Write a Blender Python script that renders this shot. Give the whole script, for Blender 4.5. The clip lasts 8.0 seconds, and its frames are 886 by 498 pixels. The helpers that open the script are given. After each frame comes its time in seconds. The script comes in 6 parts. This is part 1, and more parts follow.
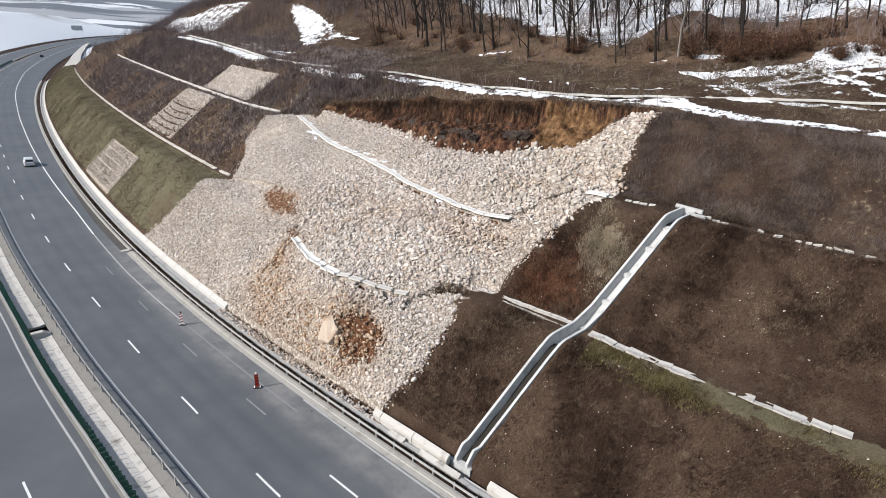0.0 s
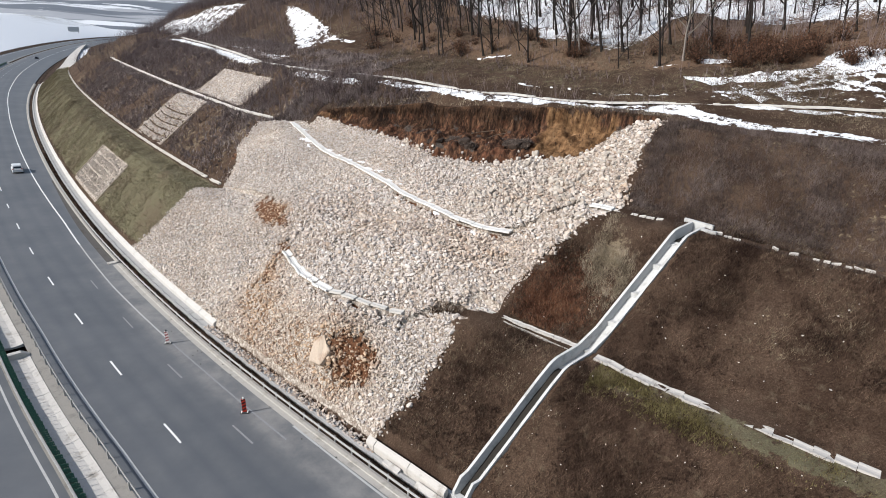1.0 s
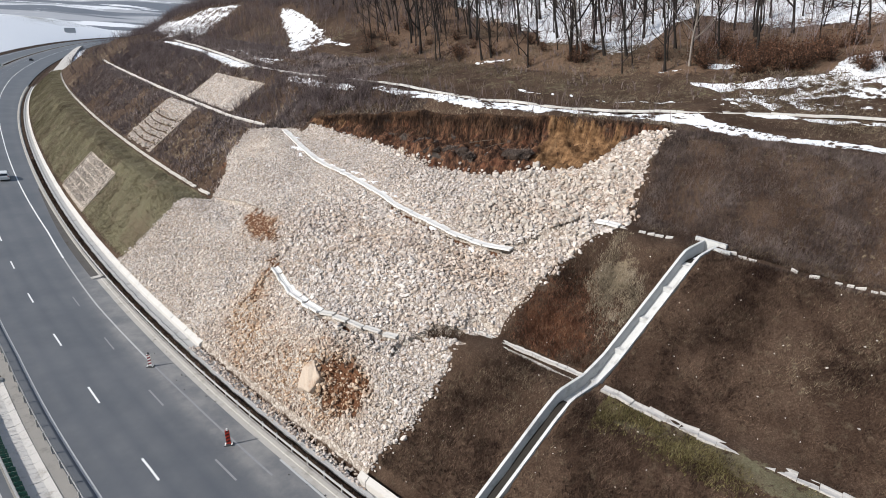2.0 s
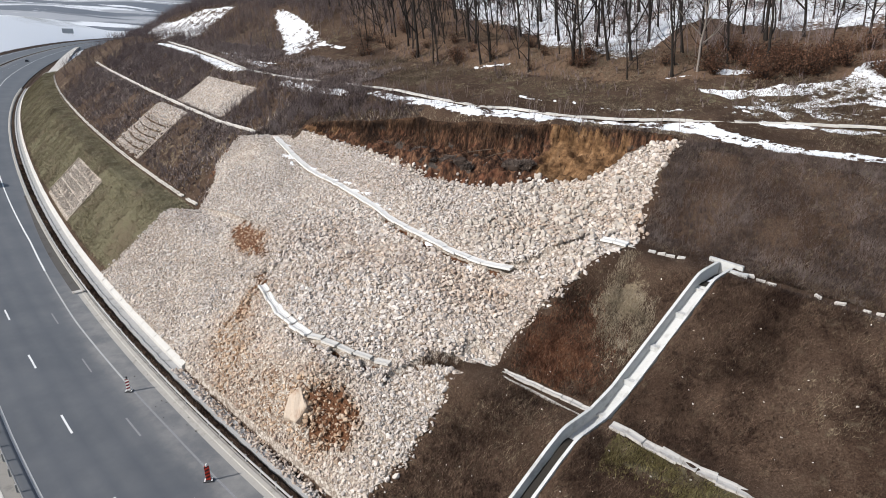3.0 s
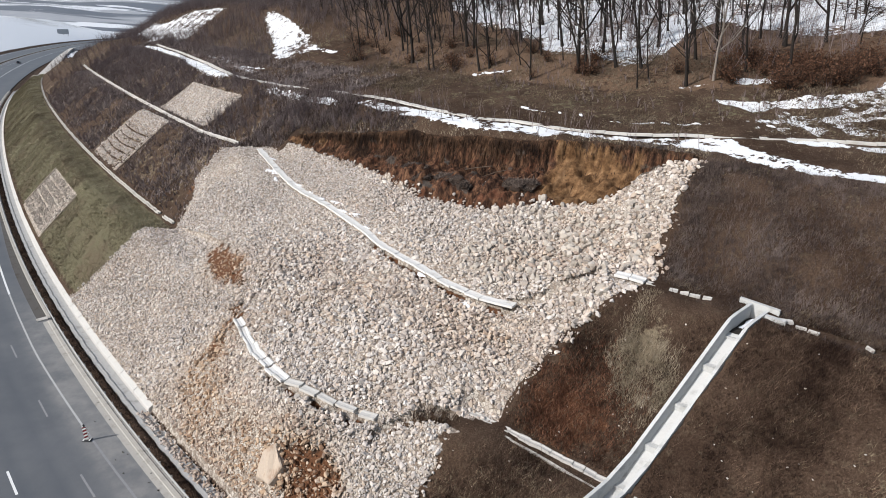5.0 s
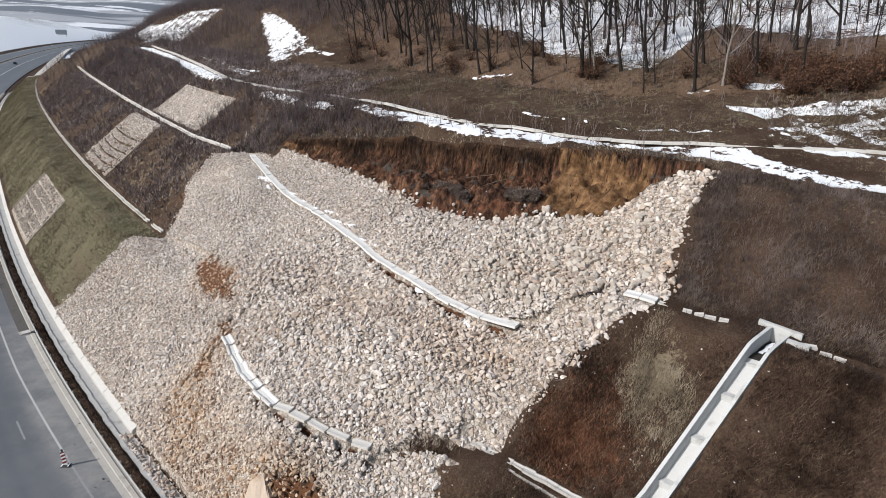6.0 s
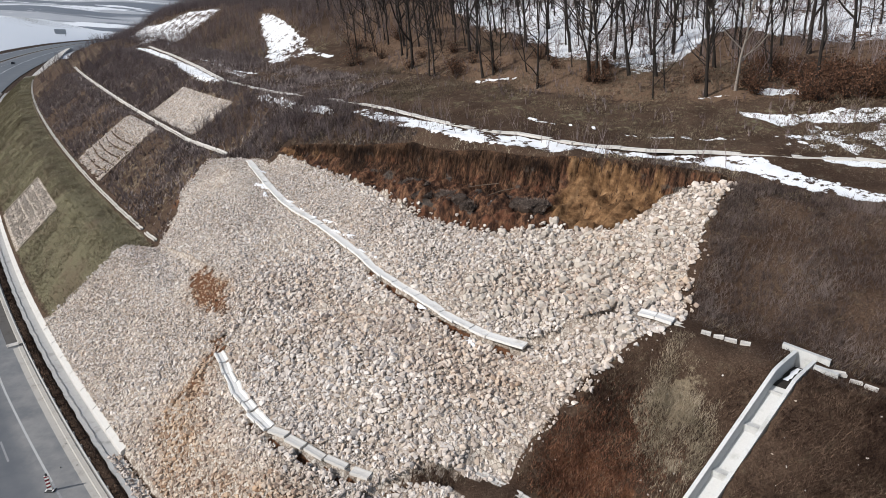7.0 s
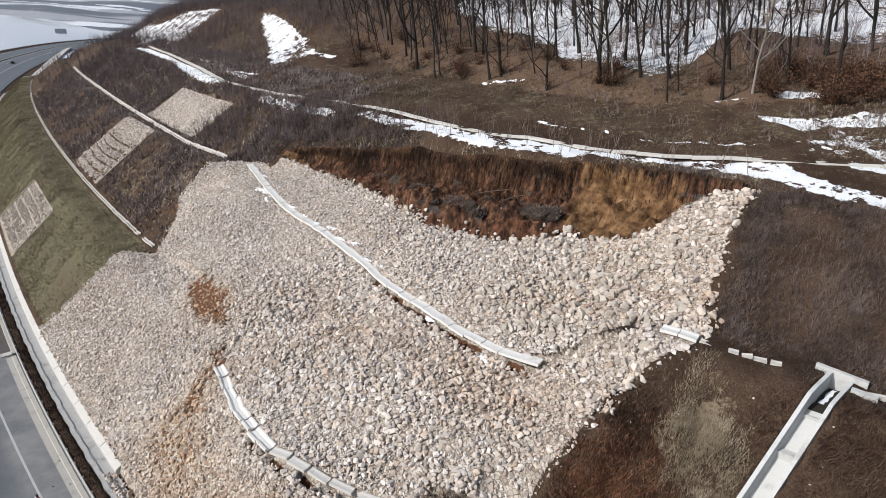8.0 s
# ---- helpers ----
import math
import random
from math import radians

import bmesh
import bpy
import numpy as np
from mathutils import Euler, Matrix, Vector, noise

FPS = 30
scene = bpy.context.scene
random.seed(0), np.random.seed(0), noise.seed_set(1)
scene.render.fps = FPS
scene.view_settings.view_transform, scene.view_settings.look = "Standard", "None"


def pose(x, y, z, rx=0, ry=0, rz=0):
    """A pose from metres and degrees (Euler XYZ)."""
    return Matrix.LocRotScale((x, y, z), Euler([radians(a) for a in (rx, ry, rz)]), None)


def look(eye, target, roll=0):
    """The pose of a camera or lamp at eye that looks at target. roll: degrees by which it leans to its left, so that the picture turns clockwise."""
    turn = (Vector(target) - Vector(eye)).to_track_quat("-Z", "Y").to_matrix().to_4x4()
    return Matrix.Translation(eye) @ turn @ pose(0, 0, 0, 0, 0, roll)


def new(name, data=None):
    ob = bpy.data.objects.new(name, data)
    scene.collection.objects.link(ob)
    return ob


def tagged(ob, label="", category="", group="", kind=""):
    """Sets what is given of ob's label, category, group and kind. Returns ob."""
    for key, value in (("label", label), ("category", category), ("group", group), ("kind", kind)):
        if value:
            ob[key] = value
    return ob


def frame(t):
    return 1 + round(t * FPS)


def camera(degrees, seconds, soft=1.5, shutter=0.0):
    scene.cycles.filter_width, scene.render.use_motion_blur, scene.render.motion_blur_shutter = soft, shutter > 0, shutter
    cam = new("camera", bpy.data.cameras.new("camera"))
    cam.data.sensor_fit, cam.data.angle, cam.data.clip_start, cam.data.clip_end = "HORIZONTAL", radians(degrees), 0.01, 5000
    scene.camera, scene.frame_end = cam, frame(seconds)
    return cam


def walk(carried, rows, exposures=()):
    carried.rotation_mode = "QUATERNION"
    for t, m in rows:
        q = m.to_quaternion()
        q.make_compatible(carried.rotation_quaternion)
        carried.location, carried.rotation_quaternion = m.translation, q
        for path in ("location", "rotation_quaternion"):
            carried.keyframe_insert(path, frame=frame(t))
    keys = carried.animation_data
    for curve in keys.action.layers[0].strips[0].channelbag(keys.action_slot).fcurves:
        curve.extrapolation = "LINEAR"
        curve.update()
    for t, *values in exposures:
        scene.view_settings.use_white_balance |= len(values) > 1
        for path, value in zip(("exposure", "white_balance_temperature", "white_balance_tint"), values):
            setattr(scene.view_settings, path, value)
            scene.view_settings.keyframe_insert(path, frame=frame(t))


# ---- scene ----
cam = camera(77.0, 8.0, soft=0.9)
PATH = [
    (0, (2.896, 1.568, 30.034), (2.885, 3.441, 29.333), 0.8),
    (0.5, (2.921, 2.83, 30.265), (2.913, 4.703, 29.563), 0.7),
    (1, (3.028, 4.403, 30.524), (3.021, 6.276, 29.824), 0.7),
    (1.5, (3.11, 5.95, 30.856), (3.105, 7.823, 30.155), 0.6),
    (3, (3.484, 11.014, 31.535), (3.482, 12.888, 30.836), 0.6),
    (3.5, (3.601, 12.499, 31.758), (3.599, 14.373, 31.059), 0.6),
    (4, (3.723, 14.018, 31.907), (3.723, 15.892, 31.21), 0.6),
    (4.5, (3.785, 15.4, 32.068), (3.787, 17.274, 31.369), 0.6),
    (6, (3.843, 19.37, 32.389), (3.848, 21.245, 31.694), 0.7),
    (6.5, (3.743, 20.486, 32.55), (3.749, 22.361, 31.854), 0.8),
    (7, (3.554, 21.631, 32.703), (3.56, 23.506, 32.008), 0.8),
    (7.5, (3.261, 22.664, 32.782), (3.267, 24.539, 32.087), 0.9),
    (8, (2.849, 23.617, 32.755), (2.854, 25.493, 32.06), 0.9),
]
walk(cam, [(t, look(eye, target, roll)) for t, eye, target, roll in PATH], [(0, 0.35), (4.5, 0.23), (8, 0.14)])

# ---- daylight: a hazy late-winter sun, over the left shoulder ----
SUN_TO = Vector((-0.80, -0.36, 0.66)).normalized()
world = bpy.data.worlds.new("sky")
scene.world = world
world.use_nodes = True
_nt = world.node_tree
_sky = _nt.nodes.new("ShaderNodeTexSky")
_sky.sky_type, _sky.sun_disc = "NISHITA", False
_sky.sun_elevation = math.asin(SUN_TO.z)
_sky.sun_rotation = math.atan2(SUN_TO.x, SUN_TO.y)
_sky.dust_density, _sky.air_density = 2.0, 1.3
_nt.nodes["Background"].inputs["Strength"].default_value = 0.108
_nt.links.new(_sky.outputs["Color"], _nt.nodes["Background"].inputs["Color"])
_sun = bpy.data.lights.new("sun", "SUN")
_sun.energy, _sun.angle, _sun.color = 3.8, radians(2.0), (1.0, 0.982, 0.962)
sun = new("sun", _sun)
sun.matrix_world = look(SUN_TO * 300, (0, 0, 0))

# ---- the lie of the land ----
# s runs along the foot of the cutting, d away from the road into the hill, h above the road's inclined plane
GX, GY = -0.0559 , 0.00058
BEND = ((-200, 64.0), (-60, 57.0), (0, 51.3), (20, 49.8), (40, 46.5), (60, 44.0), (85, 41.3), (120, 39.0), (170, 37.0),
        (215, 35.0), (280, 32.0), (420, 28.5), (700, 24.0), (1100, 15.0), (2000, 0.0))
S_AXIS = np.arange(-200.0, 2001.0, 1.0)
HEAD = np.radians(np.interp(S_AXIS, [b[0] for b in BEND], [b[1] for b in BEND]))
_ax = np.concatenate(([0], np.cumsum(-(np.sin(HEAD[1:]) + np.sin(HEAD[:-1])) / 2)))
_ay = np.concatenate(([0], np.cumsum((np.cos(HEAD[1:]) + np.cos(HEAD[:-1])) / 2)))
AX, AY = _ax - _ax[200] + 7.3, _ay - _ay[200] + 32.6


def plan(s, d):
    """World x, y of s, d (arrays or numbers)."""
    hd = np.interp(s, S_AXIS, HEAD)
    return np.interp(s, S_AXIS, AX) + d * np.cos(hd), np.interp(s, S_AXIS, AY) + d * np.sin(hd)


def fall(x, y):
    return GX * x + GY * y


def ramp(v, a, b):
    v = np.clip((np.asarray(v, float) - a) / (b - a), 0, 1)
    return v * v * (3 - 2 * v)


def wave(s, d, size, seed=0.0):
    """Smooth uneven noise, -1 to 1, from a few crossing sines."""
    a, b = s / size, d / size
    return (np.sin(1.7 * a + 1.1 * b + seed) * np.cos(0.9 * b - 1.3 * a + 2.1 * seed)
            + 0.6 * np.sin(3.1 * a - 2.3 * b + 3.7 * seed + 1.0) * np.cos(2.7 * b + 1.9 * a + seed)
            + 0.35 * np.sin(6.3 * a + 5.1 * b + 1.3 * seed)) / 1.6


CUT = ((0.6, 0.9), (8.0, 8.4), (8.6, 8.75), (11.4, 9.15), (12.2, 9.5), (20.6, 16.8), (21.2, 17.1), (24.4, 17.5), (25.4, 18.0),
       (33.5, 24.2), (36.0, 24.6), (41.0, 25.9), (44.0, 26.6), (50.0, 28.3), (58.0, 31.6), (75.0, 36.5), (120.0, 48.0), (400.0, 105.0))
ROCKS = ((0.6, 0.9), (4.0, 4.6), (8.0, 8.2), (12.0, 11.2), (18.0, 13.7), (22.0, 15.8), (27.0, 18.1), (31.0, 20.8), (36.0, 23.8), (41.0, 25.9))
RIM = ((3.0, 35.0), (5.2, 35.6), (6.3, 36.2), (9.0, 36.1), (11.9, 35.8), (14.7, 35.3), (17.5, 34.3), (20.2, 33.1), (23.7, 32.7), (27.8, 32.5), (31.4, 31.7), (35.0, 31.5), (37.2, 31.7), (40.9, 30.8), (45.4, 29.8), (50.7, 29.0), (55.6, 27.9), (57.5, 27.2))
FOOT = ((3.0, 36.0), (5.4, 35.0), (6.6, 33.9), (8.2, 32.8), (9.4, 31.7), (10.2, 30.8), (11.8, 29.6), (14.4, 28.9), (17.1, 28.9), (20.2, 27.5), (22.0, 26.4), (26.3, 26.2), (30.0, 25.7), (32.0, 26.3), (35.0, 26.4), (37.5, 27.0), (43.0, 27.3), (48.3, 27.2), (54.9, 26.9), (57.5, 26.6))


def _line(v, table):
    return np.interp(v, [p[0] for p in table], [p[1] for p in table])


def shift(s, d=-20.0):
    """How far the road draws away from the foot of the cutting, and the median from the lanes."""
    s, k = np.asarray(s, float), np.clip((-np.asarray(d, float) - 2.2) / 2.0, 0, 1)
    away = -_line(s, ((85, 0.0), (118, 0.6), (168, 1.5), (213, 2.7), (263, 4.6), (341, 7.0), (487, 9.0)))
    near = _line(s, ((-60, -1.7), (0, -0.75), (12, -0.6), (25, -0.12), (36, 0.0), (48, 0.2), (60, 0.1), (84, -0.1)))
    return away * k + near * np.clip((-np.asarray(d, float) - 5.0) / 4.0, 0, 1)


def bank(s, d):
    """The snowy bank across the road."""
    v = -np.asarray(d, float)
    return np.clip((np.minimum(v, 130) - 33) / 170, 0, 1) ** 0.9 * (1 - ramp(v, 135, 300)) * _line(s, ((300, 0.0), (420, 23.0), (600, 35.0), (800, 43.0), (1000, 42.0), (1150, 37.0), (1300, 17.0), (1450, 0.0)))


CRACKS = (((15.6, 6.6), (14.8, 7.6), (14.2, 8.3), (13.5, 9.1), (12.0, 9.8)), ((13.0, 18.4), (10.8, 19.4), (9.6, 20.5), (8.8, 21.4), (8.2, 22.4)))
SLID = (((12.4, 18.15), (15.6, 18.0), (18.9, 18.1), (22.9, 18.6), (27.4, 19.0), (33.0, 20.0), (39.4, 20.9), (46.1, 21.4), (51.2, 22.1), (55.3, 22.8), (60.6, 24.0)),
        ((16.2, 7.3), (17.8, 6.85), (19.6, 6.45), (21.5, 6.1), (23.4, 5.9), (24.6, 5.75), (27.2, 6.0), (29.8, 6.4), (32.8, 7.1), (35.2, 7.7)))


def off_line(s, d, line):
    """Distance in plan from a broken line."""
    best = np.full(np.shape(s), 1e9)
    for (sa, da), (sb, db) in zip(line[:-1], line[1:]):
        t = np.clip(((s - sa) * (sb - sa) + (d - da) * (db - da)) / ((sb - sa) ** 2 + (db - da) ** 2), 0, 1)
        best = np.minimum(best, np.hypot(s - sa - t * (sb - sa), d - da - t * (db - da)))
    return best


def blotch(s, d, size, seed=0.0):
    """Irregular patches, about -1 to 1: value noise in three octaves."""
    s, d = np.asarray(s, float), np.asarray(d, float)
    total, weight = 0.0, 1.0
    for k in range(3):
        a, b = s / size * 2 ** k + 17.3 * seed + 5.1 * k, d / size * 2 ** k - 9.7 * seed
        i, j = np.floor(a), np.floor(b)
        u, v = a - i, b - j
        u, v = u * u * (3 - 2 * u), v * v * (3 - 2 * v)
        dot = lambda p, q: np.mod(np.sin(p * 127.1 + q * 311.7 + seed * 7.7) * 43758.5453, 1.0)  # noqa: E731
        total = total + weight * ((dot(i, j) * (1 - u) + dot(i + 1, j) * u) * (1 - v) + (dot(i, j + 1) * (1 - u) + dot(i + 1, j + 1) * u) * v - 0.5)
        weight *= 0.6
    return total * 1.5


CHUTE = ((4.05, 0.2), (3.1, 3.0), (1.35, 8.3), (0.68, 11.2), (-2.2, 20.4), (-3.0, 23.6))


def height(s, d):
    """Height above the inclined plane."""
    s, d = np.asarray(s, float), np.asarray(d, float)
    base = _line(d - _line(s, ((285, 0.0), (325, 11.0), (430, 15.0), (560, 7.0), (700, -3.0))), CUT)
    w = ramp(s, 6, 16) * (1 - ramp(s, 46, 62)) * (d > 0.6)
    lo = ramp(s - 0.22 * np.clip(12 - d, 0, 12), 10.5, 13) * (1 - ramp(s, 40, 60))
    w = np.where(d < 12, np.minimum(w, lo), w)
    slid = base + (_line(d, ROCKS) - base) * w + 1.9 * np.exp(-((s - 22.5) / 8.5) ** 2 - ((d - 4.6) / 2.6) ** 2) * ramp(d, 0.4, 2.0) * (d < 14)
    rim, foot = _line(s, RIM) + 0.3 * wave(s, 0 * s, 0.7, 4.0), _line(s, FOOT)
    inside = ramp(s, 3.0, 6.0) * (1 - ramp(s, 54, 57.5))
    hr = np.interp(rim, [p[0] for p in CUT], [p[1] for p in CUT])
    hf = base + (_line(foot, ROCKS) - base) * w
    k = np.clip((d - foot) / np.maximum(rim - foot, 0.1), 0, 1)
    bench = ramp(s, 15, 20) * (1 - ramp(s, 33, 41))
    rise = _line(k, ((0, 0.0), (0.25, 0.1), (0.6, 0.34), (0.84, 0.5), (0.91, 0.58), (0.97, 0.96), (1, 1.0)))
    rise = rise + bench * (_line(k, ((0, 0.0), (0.12, 0.26), (0.4, 0.33), (0.7, 0.4), (0.84, 0.46), (0.9, 0.6), (0.965, 0.97), (1, 1.0))) - rise)
    face = _line(foot, ROCKS) + (hr - _line(foot, ROCKS)) * rise
    out = np.where(d > rim, base, np.where(d > foot, face, slid))
    out = base + (out - base) * np.where(d > foot - 0.5, inside, 1.0)
    out = out + ramp(d, 46, 80) * 1.2 * wave(s, d, 17, 3.0) + ramp(s, 75, 130) * ramp(d, 42, 62) * 5.0
    return out * _line(s, ((240, 1.0), (300, 0.88), (425, 0.62), (550, 0.5), (730, 0.33), (900, 0.15), (1300, 0.05)))


# ---- helpers of the building ----
def on(s, d, lift=0.0):
    """World place on the land at s, d."""
    x, y = plan(s, d)
    h = height(s, d) if d > 0.6 else 0.0
    return Vector((float(x), float(y), float(fall(x, y) + h + lift)))


def at(s, d, h):
    """World place at s, d and a height above the inclined plane."""
    x, y = plan(s, d + shift(s, d) if d < -0.5 else d)
    return Vector((float(x), float(y), float(fall(x, y) + h)))


def mesh_of(name, verts, faces, smooth=False):
    me = bpy.data.meshes.new(name)
    me.from_pydata([tuple(v) for v in verts], [], faces)
    me.update()
    if smooth:
        me.polygons.foreach_set("use_smooth", [True] * len(me.polygons))
    return me


def soup(name, verts, faces, smooth=False):
    """A mesh from numpy arrays: verts (n, 3) and triangles or quads (m, k)."""
    me = bpy.data.meshes.new(name)
    n, (m, k) = len(verts), faces.shape
    me.vertices.add(n)
    me.vertices.foreach_set("co", np.ascontiguousarray(verts, dtype=np.float32).ravel())
    me.loops.add(m * k)
    me.loops.foreach_set("vertex_index", np.ascontiguousarray(faces, dtype=np.int32).ravel())
    me.polygons.add(m)
    me.polygons.foreach_set("loop_start", np.arange(0, m * k, k, dtype=np.int32))
    me.update(calc_edges=True)
    me.polygons.foreach_set("use_smooth", [smooth] * m)
    return me


def place(name, me, material, parent=None, label="", category="", group="", kind=""):
    ob = new(name, me)
    if material and not me.materials:
        me.materials.append(material)
    if parent is not None:
        ob.parent = parent
    return tagged(ob, label, category, group, kind)


def part(name, bm, material, parent, label=""):
    me = bpy.data.meshes.new(name)
    bm.to_mesh(me)
    bm.free()
    return place(name, me, material, parent, label)


def thing(name, at_pose, label, category, group="", kind=""):
    ob = new(name)
    ob.matrix_world = at_pose
    ob.empty_display_size = 0.3
    return tagged(ob, label, category, group, kind)


def box(bm, x0, x1, y0, y1, z0, z1, bevel=0.0):
    m = Matrix.Translation(((x0 + x1) / 2, (y0 + y1) / 2, (z0 + z1) / 2)) @ Matrix.Diagonal((x1 - x0, y1 - y0, z1 - z0, 1))
    made = bmesh.ops.create_cube(bm, size=1.0, matrix=m)
    if bevel:
        edges = {e for v in made["verts"] for e in v.link_edges}
        bmesh.ops.bevel(bm, geom=list(edges), offset=bevel, segments=1, affect="EDGES")
    return bm


def sweep(ss, profile, closed=True, caps=True, jitter=0.0, ground=False):
    """Verts and faces of a cross-section carried along s. profile(s) gives (d, h) pairs, h above the plane (or the land)."""
    verts, faces, k = [], [], 0
    for s in ss:
        ring = profile(s)
        k = len(ring)
        verts += [(on(s, d, h) if ground else at(s, d, h)) for d, h in ring]
    for a in range(len(ss) - 1):
        for b in range(k if closed else k - 1):
            c = (b + 1) % k
            faces.append((a * k + b, a * k + c, (a + 1) * k + c, (a + 1) * k + b))
    if closed and caps:
        faces.append(tuple(range(k))[::-1])
        faces.append(tuple(range((len(ss) - 1) * k, len(ss) * k)))
    return verts, faces


def bar(path, width, high):
    """Verts and faces of a rectangular bar along world points, lying on them."""
    verts, faces = [], []
    for i, p in enumerate(path):
        q = (path[min(i + 1, len(path) - 1)] - path[max(i - 1, 0)]).normalized()
        side = q.cross(Vector((0, 0, 1))).normalized() * width / 2
        up = Vector((0, 0, high))
        verts += [p - side, p + side, p + side + up, p - side + up]
    for i in range(len(path) - 1):
        for b in range(4):
            c = (b + 1) % 4
            faces.append((i * 4 + b, i * 4 + c, i * 4 + 4 + c, i * 4 + 4 + b))
    faces += [(3, 2, 1, 0), tuple(range(len(path) * 4 - 4, len(path) * 4))]
    return verts, faces


# ---- materials ----
class Mat:
    """A small builder of node materials."""

    def __init__(self, name, rough=0.9, metal=0.0, spec=0.3):
        self.m = bpy.data.materials.new(name)
        self.m.use_nodes = True
        self.nt = self.m.node_tree
        self.b = self.nt.nodes["Principled BSDF"]
        self.b.inputs["Roughness"].default_value = rough
        self.b.inputs["Metallic"].default_value = metal
        self.b.inputs["Specular IOR Level"].default_value = spec
        self.co = self.nt.nodes.new("ShaderNodeTexCoord").outputs["Object"]

    def put(self, socket, value):
        if isinstance(value, (int, float)):
            socket.default_value = value
        elif isinstance(value, tuple):
            socket.default_value = (*value, 1.0) if len(value) == 3 and socket.type == "RGBA" else value
        else:
            self.nt.links.new(value, socket)

    def noise(self, scale, detail=4.0, rough=0.6, at=None, colour=False, stretch=None):
        n = self.nt.nodes.new("ShaderNodeTexNoise")
        n.inputs["Scale"].default_value, n.inputs["Detail"].default_value, n.inputs["Roughness"].default_value = scale, detail, rough
        where = at or self.co
        if stretch:
            mp = self.nt.nodes.new("ShaderNodeMapping")
            mp.inputs["Scale"].default_value = stretch
            self.nt.links.new(where, mp.inputs["Vector"])
            where = mp.outputs["Vector"]
        self.nt.links.new(where, n.inputs["Vector"])
        return n.outputs["Color"] if colour else n.outputs["Fac"]

    def cells(self, scale, feature="F1", colour=False, randomness=1.0):
        n = self.nt.nodes.new("ShaderNodeTexVoronoi")
        n.feature = feature
        n.inputs["Scale"].default_value, n.inputs["Randomness"].default_value = scale, randomness
        self.nt.links.new(self.co, n.inputs["Vector"])
        return n.outputs["Color"] if colour else n.outputs["Distance"]

    def attr(self, name, part="Fac"):
        n = self.nt.nodes.new("ShaderNodeAttribute")
        n.attribute_name = name
        return n.outputs[part]

    def split(self, colour):
        n = self.nt.nodes.new("ShaderNodeSeparateColor")
        self.nt.links.new(colour, n.inputs[0])
        return n.outputs

    def math(self, op, a, b=0.0, clamp=False):
        n = self.nt.nodes.new("ShaderNodeMath")
        n.operation, n.use_clamp = op, clamp
        self.put(n.inputs[0], a), self.put(n.inputs[1], b)
        return n.outputs[0]

    def step(self, value, low, high, a=0.0, b=1.0):
        n = self.nt.nodes.new("ShaderNodeMapRange")
        n.interpolation_type = "SMOOTHSTEP"
        self.put(n.inputs["Value"], value)
        for key, v in (("From Min", low), ("From Max", high), ("To Min", a), ("To Max", b)):
            n.inputs[key].default_value = v
        return n.outputs["Result"]

    def mix(self, fac, a, b, how="MIX"):
        n = self.nt.nodes.new("ShaderNodeMix")
        n.data_type, n.blend_type = "RGBA", how
        self.put(n.inputs[0], fac), self.put(n.inputs[6], a), self.put(n.inputs[7], b)
        return n.outputs[2]

    def ramp(self, fac, *stops):
        n = self.nt.nodes.new("ShaderNodeValToRGB")
        els = n.color_ramp.elements
        while len(els) < len(stops):
            els.new(0.5)
        for el, (pos, col) in zip(els, stops):
            el.position, el.color = pos, (*col, 1.0)
        self.put(n.inputs[0], fac)
        return n.outputs[0]

    def rand(self):
        return self.nt.nodes.new("ShaderNodeObjectInfo").outputs["Random"]

    def island(self):
        return self.nt.nodes.new("ShaderNodeNewGeometry").outputs["Random Per Island"]

    def bump(self, value, strength=0.5, distance=0.05):
        n = self.nt.nodes.new("ShaderNodeBump")
        n.inputs["Strength"].default_value, n.inputs["Distance"].default_value = strength, distance
        self.put(n.inputs["Height"], value)
        self.nt.links.new(n.outputs[0], self.b.inputs["Normal"])

    def done(self, colour):
        self.put(self.b.inputs["Base Color"], colour)
        return self.m


